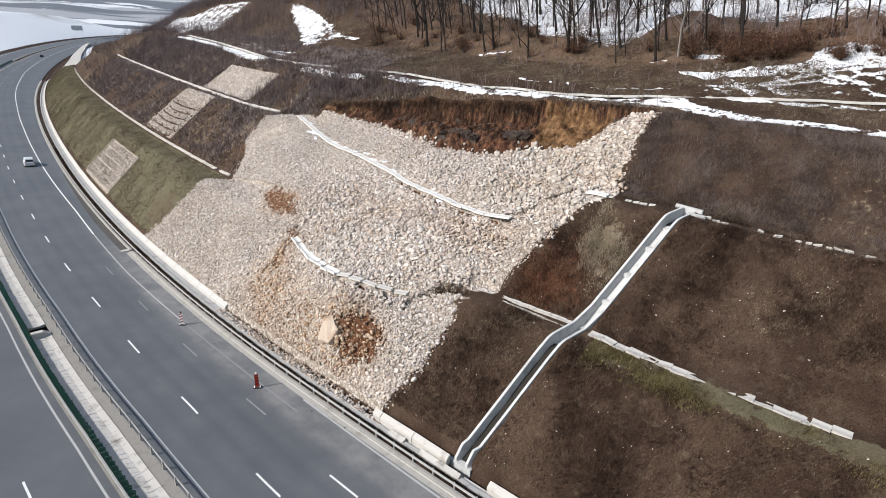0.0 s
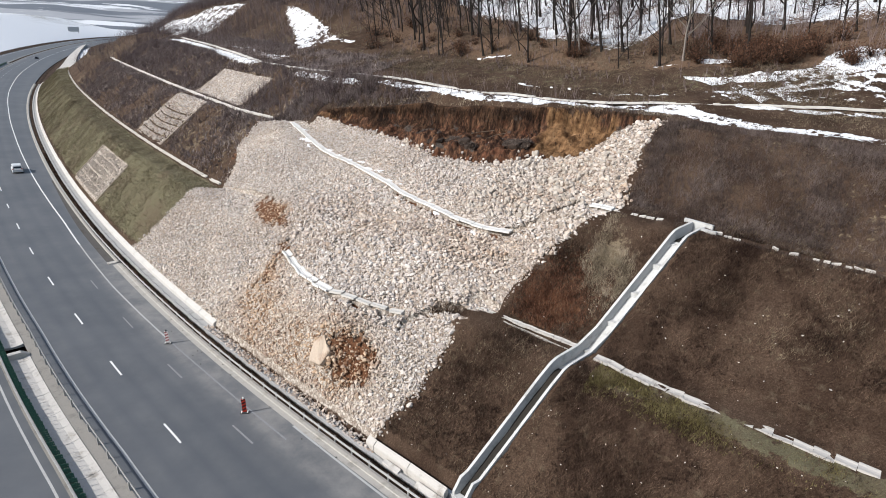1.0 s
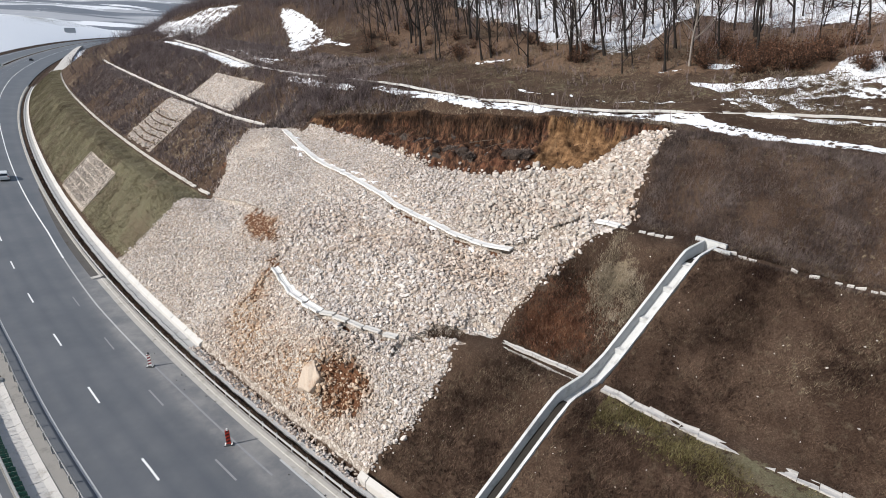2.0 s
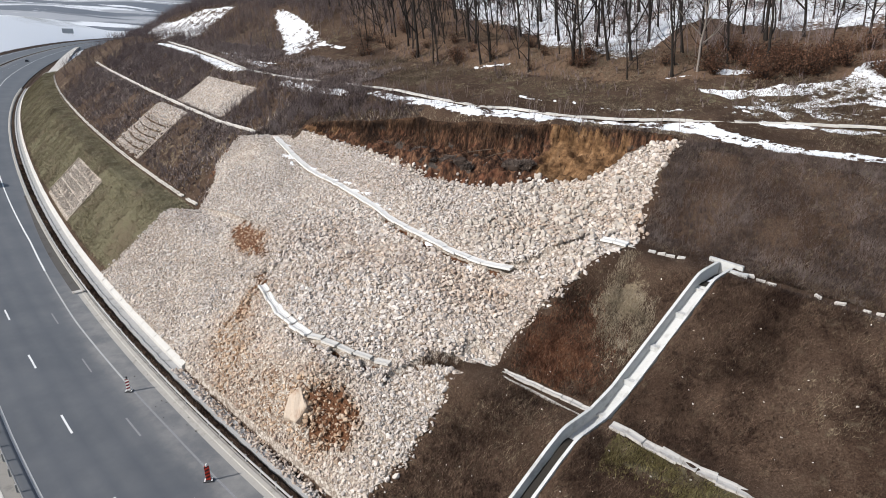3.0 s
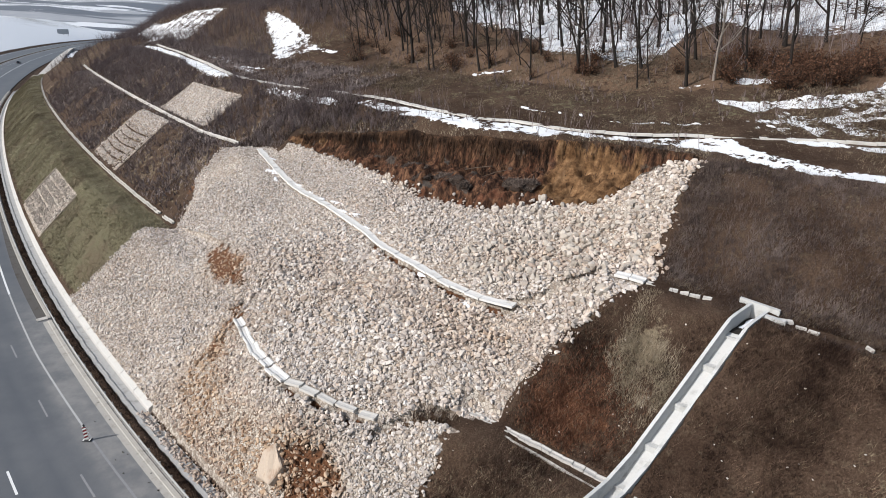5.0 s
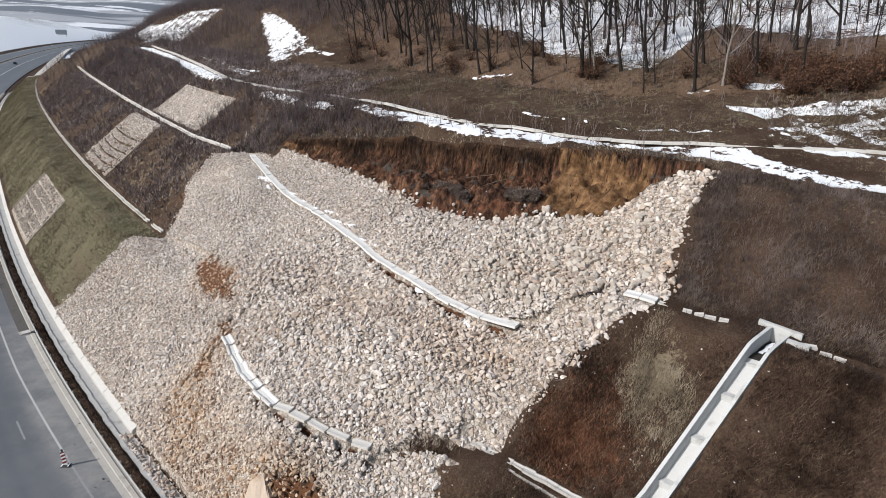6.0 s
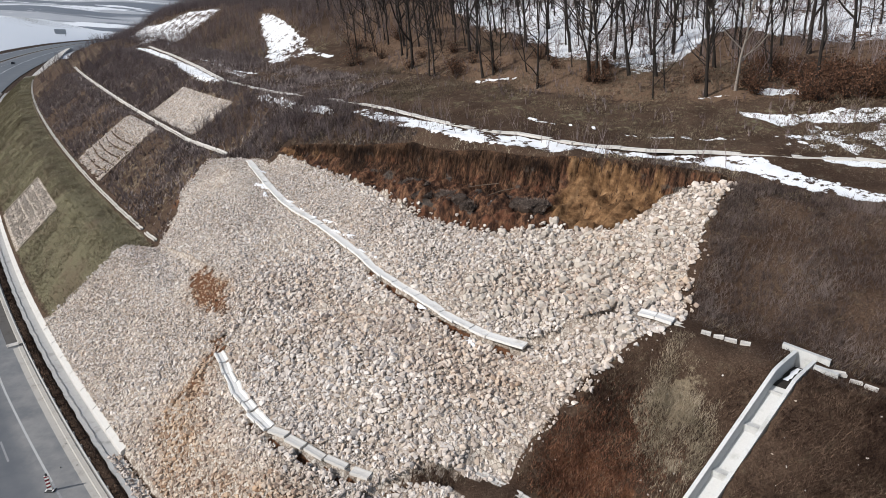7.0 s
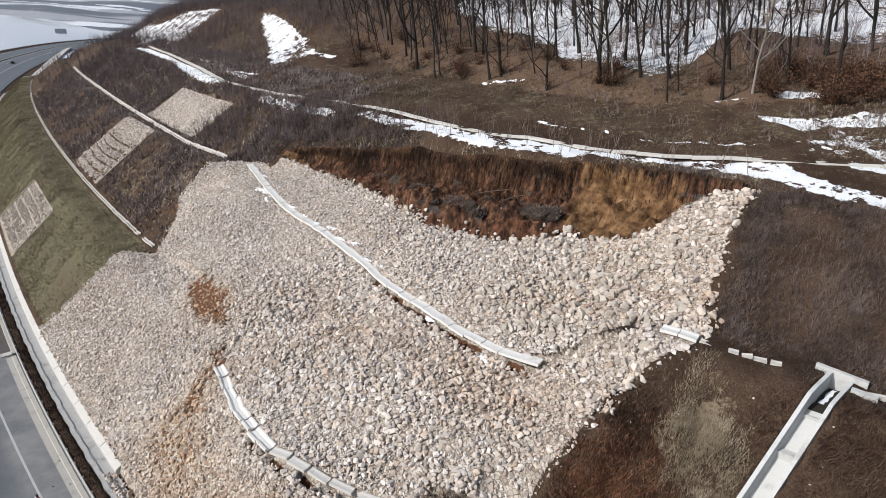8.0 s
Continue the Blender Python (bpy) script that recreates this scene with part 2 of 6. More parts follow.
def make_ground():
    m = Mat("dry_slope_ground", 0.95, spec=0.1)
    g = m.split(m.attr("cover", "Color"))          # green grass, bare red soil, snow
    k = m.split(m.attr("cover_more", "Color"))     # pale straw, broken stone, scarp earth
    fine, mid, big = m.noise(9.0, 6, 0.75), m.noise(1.3, 5, 0.65), m.noise(0.17, 4, 0.6)
    brown = m.ramp(fine, (0.25, (0.021, 0.0135, 0.009)), (0.5, (0.066, 0.042, 0.029)), (0.78, (0.155, 0.11, 0.078)))
    brown = m.mix(m.step(big, 0.42, 0.6, 0.0, 0.75), brown, m.ramp(fine, (0.25, (0.011, 0.006, 0.004)), (0.5, (0.031, 0.018, 0.012)), (0.8, (0.072, 0.046, 0.033))))
    brown = m.mix(m.step(mid, 0.52, 0.75, 0, 0.38), brown, m.ramp(fine, (0.25, (0.07, 0.055, 0.035)), (0.75, (0.2, 0.165, 0.115))))
    green = m.ramp(fine, (0.25, (0.062, 0.056, 0.032)), (0.55, (0.135, 0.122, 0.076)), (0.8, (0.21, 0.19, 0.127)))
    green = m.mix(m.step(m.math("ADD", big, m.math("MULTIPLY", mid, 0.4)), 0.6, 0.86), green, m.ramp(fine, (0.25, (0.05, 0.04, 0.026)), (0.75, (0.17, 0.135, 0.09))))
    soil = m.ramp(fine, (0.25, (0.035, 0.016, 0.009)), (0.55, (0.125, 0.058, 0.031)), (0.8, (0.25, 0.132, 0.076)))
    straw = m.ramp(fine, (0.25, (0.09, 0.07, 0.045)), (0.55, (0.22, 0.175, 0.12)), (0.8, (0.36, 0.3, 0.22)))
    jag = m.math("MULTIPLY", m.math("SUBTRACT", m.math("ADD", m.noise(2.2, 6, 0.7), mid), 1.0), 0.9)
    pick = lambda v: m.step(m.math("ADD", v, jag), 0.42, 0.58)  # noqa: E731
    c = m.mix(pick(g[0]), brown, green)
    c = m.mix(pick(m.attr("cover", "Alpha")), c, m.ramp(fine, (0.25, (0.045, 0.027, 0.017)), (0.5, (0.125, 0.08, 0.053)), (0.78, (0.24, 0.165, 0.115))))
    c = m.mix(pick(g[1]), c, soil)
    c = m.mix(pick(k[0]), c, straw)
    earth = m.noise(2.2, 8, 0.72, stretch=(1.0, 1.0, 0.2))
    ochre = m.step(m.math("ADD", m.attr("cover_more", "Alpha"), m.math("SUBTRACT", m.noise(0.5, 4, 0.6), 0.5)), 0.4, 0.6)
    lump = m.math("ADD", m.math("MULTIPLY", earth, 0.45), m.math("MULTIPLY", m.noise(1.1, 6, 0.65, stretch=(1.0, 1.0, 1.5)), 0.55))
    clay = m.ramp(lump, (0.34, (0.035, 0.018, 0.009)), (0.45, (0.1, 0.053, 0.025)), (0.55, (0.19, 0.108, 0.054)), (0.68, (0.33, 0.205, 0.115)))
    dark = m.ramp(earth, (0.32, (0.008, 0.005, 0.004)), (0.46, (0.036, 0.019, 0.013)), (0.57, (0.12, 0.06, 0.035)), (0.73, (0.27, 0.155, 0.09)))
    dark = m.mix(m.step(m.noise(0.75, 4, 0.6), 0.54, 0.66), dark, m.ramp(earth, (0.3, (0.02, 0.009, 0.006)), (0.5, (0.09, 0.038, 0.022)), (0.75, (0.21, 0.1, 0.058))))
    dark = m.mix(m.step(m.noise(0.55, 3, 0.5, colour=False, stretch=(1.0, 1.0, 1.6)), 0.6, 0.68), dark, m.ramp(fine, (0.3, (0.03, 0.024, 0.021)), (0.7, (0.12, 0.1, 0.085))))
    clay = m.mix(ochre, dark, clay)
    c = m.mix(pick(k[2]), c, clay)
    cell = m.cells(4.0, colour=True)
    gap = m.cells(4.0, "DISTANCE_TO_EDGE")
    tone = m.split(cell)[0]
    stone = m.ramp(tone, (0.0, (0.22, 0.175, 0.14)), (0.5, (0.38, 0.325, 0.275)), (1.0, (0.52, 0.47, 0.41)))
    # cell edges darkened as painted shadow between the stones
    stone = m.mix(m.step(gap, 0.0, 0.1, 0.75, 0.0), stone, (0.06, 0.045, 0.035))
    c = m.mix(m.step(m.math("ADD", k[1], m.math("MULTIPLY", jag, 0.35)), 0.45, 0.55), c, stone)
    snow = m.step(m.math("ADD", g[2], jag), 0.46, 0.54)
    c = m.mix(snow, c, m.mix(fine, (0.64, 0.66, 0.69), (0.8, 0.81, 0.83)))
    m.bump(m.math("ADD", m.math("MULTIPLY", fine, 0.6), mid), 0.9, 0.12)
    return m.done(c)


def make_asphalt():
    m = Mat("asphalt", 0.62, spec=0.5)
    fine, big = m.noise(30.0, 3, 0.7), m.noise(0.12, 5, 0.6)
    lanes = m.attr("wheel")
    c = m.mix(fine, (0.06, 0.066, 0.076), (0.097, 0.103, 0.114))
    c = m.mix(m.step(big, 0.35, 0.7, 0, 0.5), c, (0.125, 0.129, 0.137))
    c = m.mix(m.math("MULTIPLY", lanes, m.step(m.noise(0.3, 6, 0.7), 0.3, 0.7, 0.2, 0.75)), c, m.mix(fine, (0.23, 0.222, 0.208), (0.31, 0.298, 0.28)))
    m.bump(fine, 0.15, 0.01)
    return m.done(c)


def make_concrete(name, low, high, dirt=(0.2, 0.18, 0.15), amount=0.6):
    m = Mat(name, 0.85, spec=0.25)
    fine, mid = m.noise(14.0, 5, 0.7), m.noise(0.9, 6, 0.7)
    c = m.mix(fine, low, high)
    c = m.mix(m.step(mid, 0.5, 0.72, 0, amount), c, dirt)
    m.bump(m.math("ADD", fine, mid), 0.35, 0.03)
    return m.done(c)


def make_plain(name, colour, rough=0.6, metal=0.0, wear=0.25, scale=3.0):
    m = Mat(name, rough, metal, 0.4)
    n = m.noise(scale, 5, 0.65)
    dark = tuple(v * (1 - wear) for v in colour)
    light = tuple(min(v * (1 + wear), 0.95) for v in colour)
    m.bump(n, 0.1, 0.01)
    return m.done(m.mix(n, dark, light))


M_GROUND = make_ground()
M_ASPHALT = make_asphalt()
M_CONCRETE = make_concrete("pale_concrete", (0.4, 0.375, 0.345), (0.57, 0.545, 0.51), (0.2, 0.175, 0.145), 0.75)
M_CHUTE = make_concrete("grey_concrete", (0.4, 0.4, 0.392), (0.56, 0.56, 0.55), (0.25, 0.245, 0.23), 0.65)
M_DITCH = make_concrete("dirty_ditch", (0.06, 0.055, 0.05), (0.13, 0.12, 0.11), (0.045, 0.035, 0.025), 0.8)
M_DRAIN = make_concrete("stained_drain", (0.3, 0.295, 0.285), (0.46, 0.45, 0.435), (0.2, 0.195, 0.185), 0.75)
M_GRAVEL = make_concrete("dusty_verge", (0.2, 0.185, 0.165), (0.33, 0.31, 0.28), (0.13, 0.12, 0.11), 0.7)
M_KERB = make_concrete("dusty_kerb", (0.3, 0.28, 0.25), (0.45, 0.425, 0.39), (0.17, 0.155, 0.135), 0.6)
M_PAINT = make_plain("road_paint", (0.72, 0.72, 0.7), 0.7, wear=0.12, scale=5)
M_DULL = make_plain("dusty_road_paint", (0.4, 0.4, 0.39), 0.8, wear=0.3, scale=6)
M_FADED = make_plain("worn_road_paint", (0.24, 0.24, 0.245), 0.8, wear=0.35, scale=6)
M_STEEL = make_plain("galvanised_steel", (0.3, 0.295, 0.285), 0.7, 0.0, 0.3)


# ---- ground, road and the works of the cutting ----
LEFT_EDGE = ((0.6, 64.9), (4.0, 63.3), (6.9, 62.4), (9.7, 61.7), (11.5, 58.6), (12.4, 59.5), (14.8, 61.2), (17.7, 65.2), (20.9, 65.0), (24.0, 62.6), (25.5, 58.5), (27.0, 55.0))
RIGHT_EDGE = ((0.6, 12.6), (1.7, 12.2), (3.9, 11.2), (6.0, 10.8), (8.5, 11.2), (9.4, 9.6), (10.6, 9.3), (12.8, 9.0), (16.1, 8.2), (17.9, 7.3), (19.8, 6.0), (22.4, 4.0), (23.6, 4.3), (26.2, 4.7), (29.7, 5.2), (32.6, 5.3), (35.5, 4.7))


def in_rocks(s, d, edge=0.0):
    """How far inside the spread of rock: 1 inside, 0 outside, soft over the edge."""
    e = edge + 0.5 * wave(s, d, 1.3, 4.0)
    a = np.clip((_line(d, LEFT_EDGE) - s + e) / 0.8 + 0.5, 0, 1)
    b = np.clip((s - _line(d, RIGHT_EDGE) + e) / 0.8 + 0.5, 0, 1)
    c = np.clip((np.where(s < 57, _line(s, FOOT), 25.0) - d + 0.5 * e) / 0.6 + 0.5, 0, 1)
    tongue = off_line(s, d, ((15.2, 7.2), (14.2, 8.3), (12.6, 9.3), (9.0, 10.2))) < 0.1 + 0.13 * np.clip(15.2 - s, 0, 5)
    return a * b * c * (d > 0.3) * (1 - tongue)


def blob(s, d, s0, d0, rs, rd):
    return np.exp(-((s - s0) / rs) ** 2 - ((d - d0) / rd) ** 2)


def soiled(s, d):
    """Where brown earth has come through the rock."""
    s, d = s + 0.9 * wave(s, d, 0.9, 2.0) + 0.5 * wave(s, d, 0.37, 5.0), d + 0.6 * wave(s, d, 0.8, 8.0) + 0.3 * wave(s, d, 0.33, 1.0)
    v = 1.0 * blob(s, d, 45.3, 11.0, 1.6, 0.8) + 1.0 * blob(s, d, 42.3, 10.5, 1.8, 1.1) + 0.55 * blob(s, d, 39.6, 10.2, 1.0, 0.7) + 0.75 * blob(s, d, 36.1, 7.7, 0.7, 1.1)
    return np.clip(1.5 * v + 1.25 * blob(s, d, 18.4, 2.9, 2.4, 1.1) + 0.55 * blob(s, d, 35.3, 5.3, 1.0, 1.6) + 0.3 * wave(s, d, 0.8, 6.0) * (v > 0.2), 0, 1)


def trench(s, d):
    """The gaping crack along the downhill side of the slid channels, 0 to 1."""
    a = (off_line(s, d + 0.5, SLID[0]) < 0.26) * (s > 12) * (s < 29 + 3 * wave(s, d, 2, 1.0))
    b = (off_line(s, d + 0.5, SLID[1]) < 0.22) * (s > 15.5) * (s < 27)
    return np.clip(a + b, 0, 1) * (wave(s, d, 1.4, 5.0) > -0.55)


def band(v, a, b, soft):
    return np.clip((v - a) / soft + 0.5, 0, 1) * np.clip((b - v) / soft + 0.5, 0, 1)


PATH_LOW = ((-60, 36.5), (-10.3, 36.5), (-3.5, 36.0), (1.6, 36.1), (4.1, 37.3), (6.8, 37.5), (9.5, 37.2), (12.5, 37.0), (15.0, 36.4), (18.3, 35.2), (20.4, 33.7), (24.1, 33.4), (28.3, 33.2), (34.7, 33.0), (38.3, 33.3), (43.5, 33.0), (50.4, 33.5), (54, 34.5))
PATH_TOP = ((-60, 38.6), (-10.2, 38.1), (-5.4, 37.8), (-0.7, 38.4), (1.9, 38.8), (4.0, 40.4), (7.7, 39.6), (13.0, 37.8), (19.0, 36.5), (27.0, 36.4), (30.7, 35.5), (35.8, 35.6), (41.5, 35.9), (48.0, 36.0), (54, 35.8))
EDGING = ((-40, 50.0), (-9.6, 45.0), (-2.1, 43.2), (4.1, 41.0), (7.7, 40.1), (13, 38.3), (19, 37.0), (22.8, 36.9), (27, 36.9), (30.7, 36.0), (35.8, 36.1), (41.5, 36.4), (49, 36.9), (60, 36.3), (71.6, 34.4), (80, 34.0), (91, 33.9), (114, 37.0), (146, 39.7), (180, 41.3))


def snow_strip(s, d):
    """Old snow lying along the path over the cutting and in the hollow of the far hill, 0 to 1."""
    near = band(d, _line(s, PATH_LOW), _line(s, PATH_TOP) + 0.2, 0.8) * (1 - ramp(s, 50, 55)) * (0.98 + 0.42 * blotch(s * 0.7, d, 1.0, 3.0))
    low = _line(s, ((89, 33.2), (100, 32.2), (109, 32.9), (134, 36.3), (158, 37.4), (185, 37.9)))
    top = _line(s, ((89, 33.7), (115, 36.9), (146, 39.3), (170, 40.5), (185, 39.4)))
    far = band(d, low, top, 1.6) * band(s, 90, 183, 4)
    u, w = s + 3.2 + 1.3 * wave(s, d, 3.0, 1.0) + 1.6 * wave(s, d, 0.9, 6.0), d + 0.5 * wave(s, d, 1.2, 4.0)
    hollow = band(u, _line(w, ((44.6, 100.0), (49, 97.0), (51.5, 95.7), (54.2, 105.0), (56.0, 113.0), (58, 130.0))), _line(w, ((44.5, 102.0), (48.4, 111.0), (52.3, 123.0), (55.8, 133.0), (58, 137.0))), 4.0) * band(w, 43.8, 58.6, 2) * (0.95 + 0.45 * blotch(s, d, 3.2, 8.0) * (u < 112))
    streak = (0.8 + 0.3 * wave(s * 0.4, d, 1.6, 3.0)) * band(d, _line(s, ((165, 51.0), (172, 50.7), (212, 45.0), (236, 43.0))), _line(s, ((165, 57.0), (175, 62.0), (195, 60.0), (226, 52.0), (240, 45.0))), 3.0) * band(s, 167, 240, 6)
    return np.maximum(np.maximum(near, far), np.maximum(hollow, streak))


# thin melting remains: a line, its half width and how whole the snow still is
MELT = ((((-0.5, 42.4), (-1.9, 42.4), (-5.9, 42.8), (-9.7, 43.9), (-30, 47.0)), 0.6, 0.56), (((4.4, 45.4), (1.9, 46.8), (-0.9, 48.6), (-4.7, 51.1), (-8.8, 53.7), (-20, 60)), 0.4, 0.52),
        (((0.2, 46.5), (-3.0, 48.6), (-5.8, 50.4), (-9.0, 51.8), (-20, 57)), 0.4, 0.52), (((-2.0, 46.4), (-5.0, 48.0), (-9.5, 49.8)), 0.15, 0.4), (((16.7, 40.9), (11.9, 42.9), (7.4, 44.1)), 0.16, 0.5),
        (((30.2, 41.2), (27.8, 41.1), (25.0, 40.9)), 0.15, 0.45), (((8.4, 55.6), (5.0, 56.2)), 0.9, 0.5), (((13.5, 52.4), (11.0, 53.4)), 0.3, 0.45), (((45.5, 50.6), (40.5, 52.4)), 0.5, 0.45),
        (((121, 41.9), (101.5, 39.0), (92.0, 39.6)), 0.5, 0.45), (((74.0, 32.8), (63.7, 32.7), (54.9, 32.9)), 0.6, 0.45), (((96.0, 51.0), (86.0, 51.6)), 0.5, 0.48), ((( 3.5, 45.3), (1.0, 45.2), (-1.5, 46.0)), 0.2, 0.42))


def build_ground():
    sv = np.concatenate((np.arange(-120, -30, 3.0), np.arange(-30, -6, 0.36), np.arange(-6, 58, 0.2), np.arange(58, 72, 0.4), np.arange(72, 130, 0.8), np.arange(130, 260, 2.0),
                         np.arange(260, 700, 10.0), np.arange(700, 1900, 40.0)))
    dv = np.concatenate((np.array([-1500, -1100, -800, -600, -450, -330, -290, -250, -190, -165, -145, -132, -120, -100, -85, -72, -62, -55, -50, -46, -43, -40, -37.0]),
                         np.array([-34.0, -31.2, -30.0, -17.6, -17.1, -15.4, -14.6, -2.3, -1.85, -1.6, -1.1, -0.3, 0.0]), np.arange(0.6, 25, 0.4), np.arange(25, 39, 0.18), np.arange(39, 62, 0.4), np.arange(62, 110, 2.5), np.geomspace(112, 330, 18)))
    s, d = np.meshgrid(sv, dv, indexing="ij")
    x, y = plan(s, np.where(d < -0.5, d + shift(s, d), d))
    h = np.where(d > 0.5, height(s, d), 0.0)
    rough = np.where(d > 0.8, 1.0, 0.0) * (1 - np.clip(in_rocks(s, d), 0, 1) * 0.5)
    h = h + rough * (1 - 0.9 * ramp(s, 70, 115)) * (0.13 * blotch(s, d, 2.6, 1.0) + 0.22 * blotch(s, d, 8.0, 2.0)) * ramp(d, 0.8, 2.5)
    rim, foot = _line(s, RIM), _line(s, FOOT)
    scarp = band(d, foot - 0.1, rim - 0.12, 0.3) * band(s, 4, 57.5, 1.5)
    h = h + scarp * (0.45 * wave(s, d * 0.3, 0.55, 7.0) + 0.3 * wave(s, d * 0.4, 1.3, 2.0) + 0.6 * wave(s, d, 2.3, 5.0)) * ramp(rim - d, 0.0, 1.0)
    # under the road, and the snowy bank beyond it
    h = np.where((d < 0.3) & (d > -31.1), -0.6, h)
    h = np.where((d < -1.0) & (d > -1.9), -0.12 + 0.06 * wave(s, d, 0.7, 3.0), h)
    for i in range(len(CHUTE) - 1):                       # bed of the chute
        (sa, da), (sb, db) = CHUTE[i], CHUTE[i + 1]
        t = np.clip(((s - sa) * (sb - sa) + (d - da) * (db - da)) / ((sb - sa) ** 2 + (db - da) ** 2), 0, 1)
        near = np.hypot(s - sa - t * (sb - sa), d - da - t * (db - da)) < 0.54
        h = np.where(near & (d > 0.4), np.minimum(h, _line(d, CUT) - 1.35), h)
    h = np.where(d < -31.1, -0.1 + bank(s, d) - 4.0 * ramp(-d, 40, 120) * (1 - ramp(s, 120, 320)), h)
    for line in CRACKS:
        h = h - 0.6 * (off_line(s, d, line) < 0.45) * (d > 0.5)
    h = h - 0.7 * blob(s, d, 18.6, 3.0, 2.2, 1.0)
    gape = trench(s, d)
    h = h - 0.8 * gape
    z = fall(x, y) + h
    n, k = s.shape
    verts = np.stack((x, y, z), -1).reshape(-1, 3)
    i = (np.arange(n - 1)[:, None] * k + np.arange(k - 1)[None, :]).ravel()
    me = soup("ground", verts, np.stack((i, i + k, i + k + 1, i + 1), -1), True)
    green = np.maximum(band(d, 1.0, 11.6, 1.0) * band(s, 62, 296, 3) * (0.95 + 0.2 * blotch(s, d, 9.0, 2.0)), band(d, 8.3, 10.5, 0.8) * (1 - ramp(s, -3, 0)) * (0.62 + 0.2 * blotch(s, d, 4.0, 1.0)))
    green = np.maximum(green, (0.34 + 0.12 * wave(s, d, 7, 8.0)) * band(d, 38, 60, 6))
    soil = np.maximum((0.68 + 0.14 * wave(s, d, 0.9, 2.0)) * np.exp(-((s - 5.0) / 3.6) ** 2 - ((d - 13.6) / 2.4) ** 2), 0.75 * np.exp(-((s - 64.3 - 0.55 * (d - 17)) / 1.1) ** 2 - ((d - 17) / 3.2) ** 2))
    snow = (0.62 + 0.1 * wave(s, d, 3.0, 2.0)) * snow_strip(s, d)
    snow = np.maximum(snow, 0.55 * band(d, 32.0, 33.5, 1.0) * band(s, 55, 76, 3))
    snow = np.maximum(snow, 0.5 * band(d, 36.2 + 0.11 * (s - 90), 38.4 + 0.09 * (s - 90), 1.2) * band(s, 90, 130, 5))
    low = _line(s, ((-40, 68.0), (-8.6, 54.7), (-4.4, 52.5), (-0.4, 51.0), (2.3, 50.3), (4.6, 48.5), (7.4, 49.4), (9.0, 50.4)))
    high = _line(s, ((-40, 78.0), (-7.9, 61.7), (-6.5, 60.3), (-5.3, 56.6), (-3.9, 55.0), (0.5, 53.4), (2.7, 51.9), (5.5, 51.2), (9.0, 50.7)))
    snow = np.maximum(snow, (0.74 + 0.3 * blotch(s * 0.5, d, 1.1, 2.0)) * band(d, low, high, 0.7) * (s < 9.2))
    snow = np.maximum(snow, (0.36 + 0.42 * blotch(s * 0.45 + 0.25 * d, d - 0.45 * s, 1.3, 5.0)) * band(d, 44.0 - 0.25 * s, 51.5 - 0.5 * s, 2.0) * (1 - ramp(s, 1, 6)))
    for line, half, much in MELT:
        snow = np.maximum(snow, (much + 0.1 + 0.34 * blotch(s * 0.6, d, 1.3, 6.0)) * np.clip((half - off_line(s, d + 0.25 * blotch(s, d, 2.0, 1.0), line)) / 0.5 + 0.6, 0, 1))
    wood = _line(s, ((-30, 80.0), (-0.3, 77.0), (5.6, 76.5), (10.7, 75.0), (17.7, 75.5), (19.8, 69.7), (20.4, 61.5), (21.1, 57.5), (23.5, 56.7), (29, 59.0), (34.6, 59.0), (36.9, 57.7), (46.8, 66.5), (53.9, 67.4), (75, 75.0), (98, 87.4), (148, 102.0))) + 2.0 * blotch(s, d, 6.0, 3.0)
    snow = np.maximum(snow, (0.6 + 0.2 * blotch(s, d, 4, 6.0)) * np.clip((d - wood) / 3 + 0.5, 0, 1) * (s < 140) + 0.0 * d)
    snow = np.maximum(snow, 0.5 * band(d, 44 + 3 * wave(s, d, 20, 1.0), 53, 4) * band(s, 165, 260, 12))
    side = _line(s, ((300, 8.9), (430, 9.1), (560, 2.0), (700, -8.3)))
    snow = np.maximum(snow, 0.66 * band(d, side, side + 5.0, 1) * band(s, 305, 720, 6))
    snow = np.maximum(snow, (d < -36.5) * (0.62 + 0.3 * band(s, 330, 1300, 30) * band(d, -85 + 14 * wave(s, d, 60, 1.0), -34.5, 3) + 0.12 * wave(x, y, 90, 2.0)) * np.where((s > 500) & (d < -150), 0.78 + 0.22 * (blotch(s, d * 0.5, 260, 2.0) > 0.25), 1.0))
    # green cover past the bank: a paler ground tone painted in for haze
    green = np.maximum(green, 1.0 * (d < -60))
    straw = (0.5 + 0.3 * blotch(s, d, 1.5, 3.0)) * np.exp(-((s + 0.5 * wave(s, d, 0.9, 1.0) - 2.0 - 0.3 * (d - 17.6)) / 1.4) ** 2 - ((d - 17.7) / 2.4) ** 2) + 0.3 * band(s, -60, 6, 3) * blotch(s, d, 6.0, 9.0) + 0.15 * blob(s - 1.2 * (d - 18), d, -15.5, 18, 2.2, 3.2) + 0.12 * blob(s, d, -9, 16, 4, 3.5)
    straw = straw * (1 - 0.8 * band(d, 10.5, 14.8, 1.5) * (s < -1))
    straw = np.maximum(straw, (0.3 + 0.1 * wave(s, d, 5, 3.0)) * band(d, 39, 54, 4))
    # straw cover on the far slopes doubles as painted paling by haze
    straw = np.maximum(straw, (0.34 + 0.16 * wave(s, d, 6, 1.0)) * band(d, 12, 34, 2) * (s > 62))
    straw = np.maximum(straw, (0.22 + 0.14 * blotch(s, d, 5, 1.0)) * band(d, 22, 36, 2) * ((s < 8) | (s > 36)))
    rocks = in_rocks(s, d) * (1 - gape) * (1 - np.clip(1.5 * soiled(s, d), 0, 1))
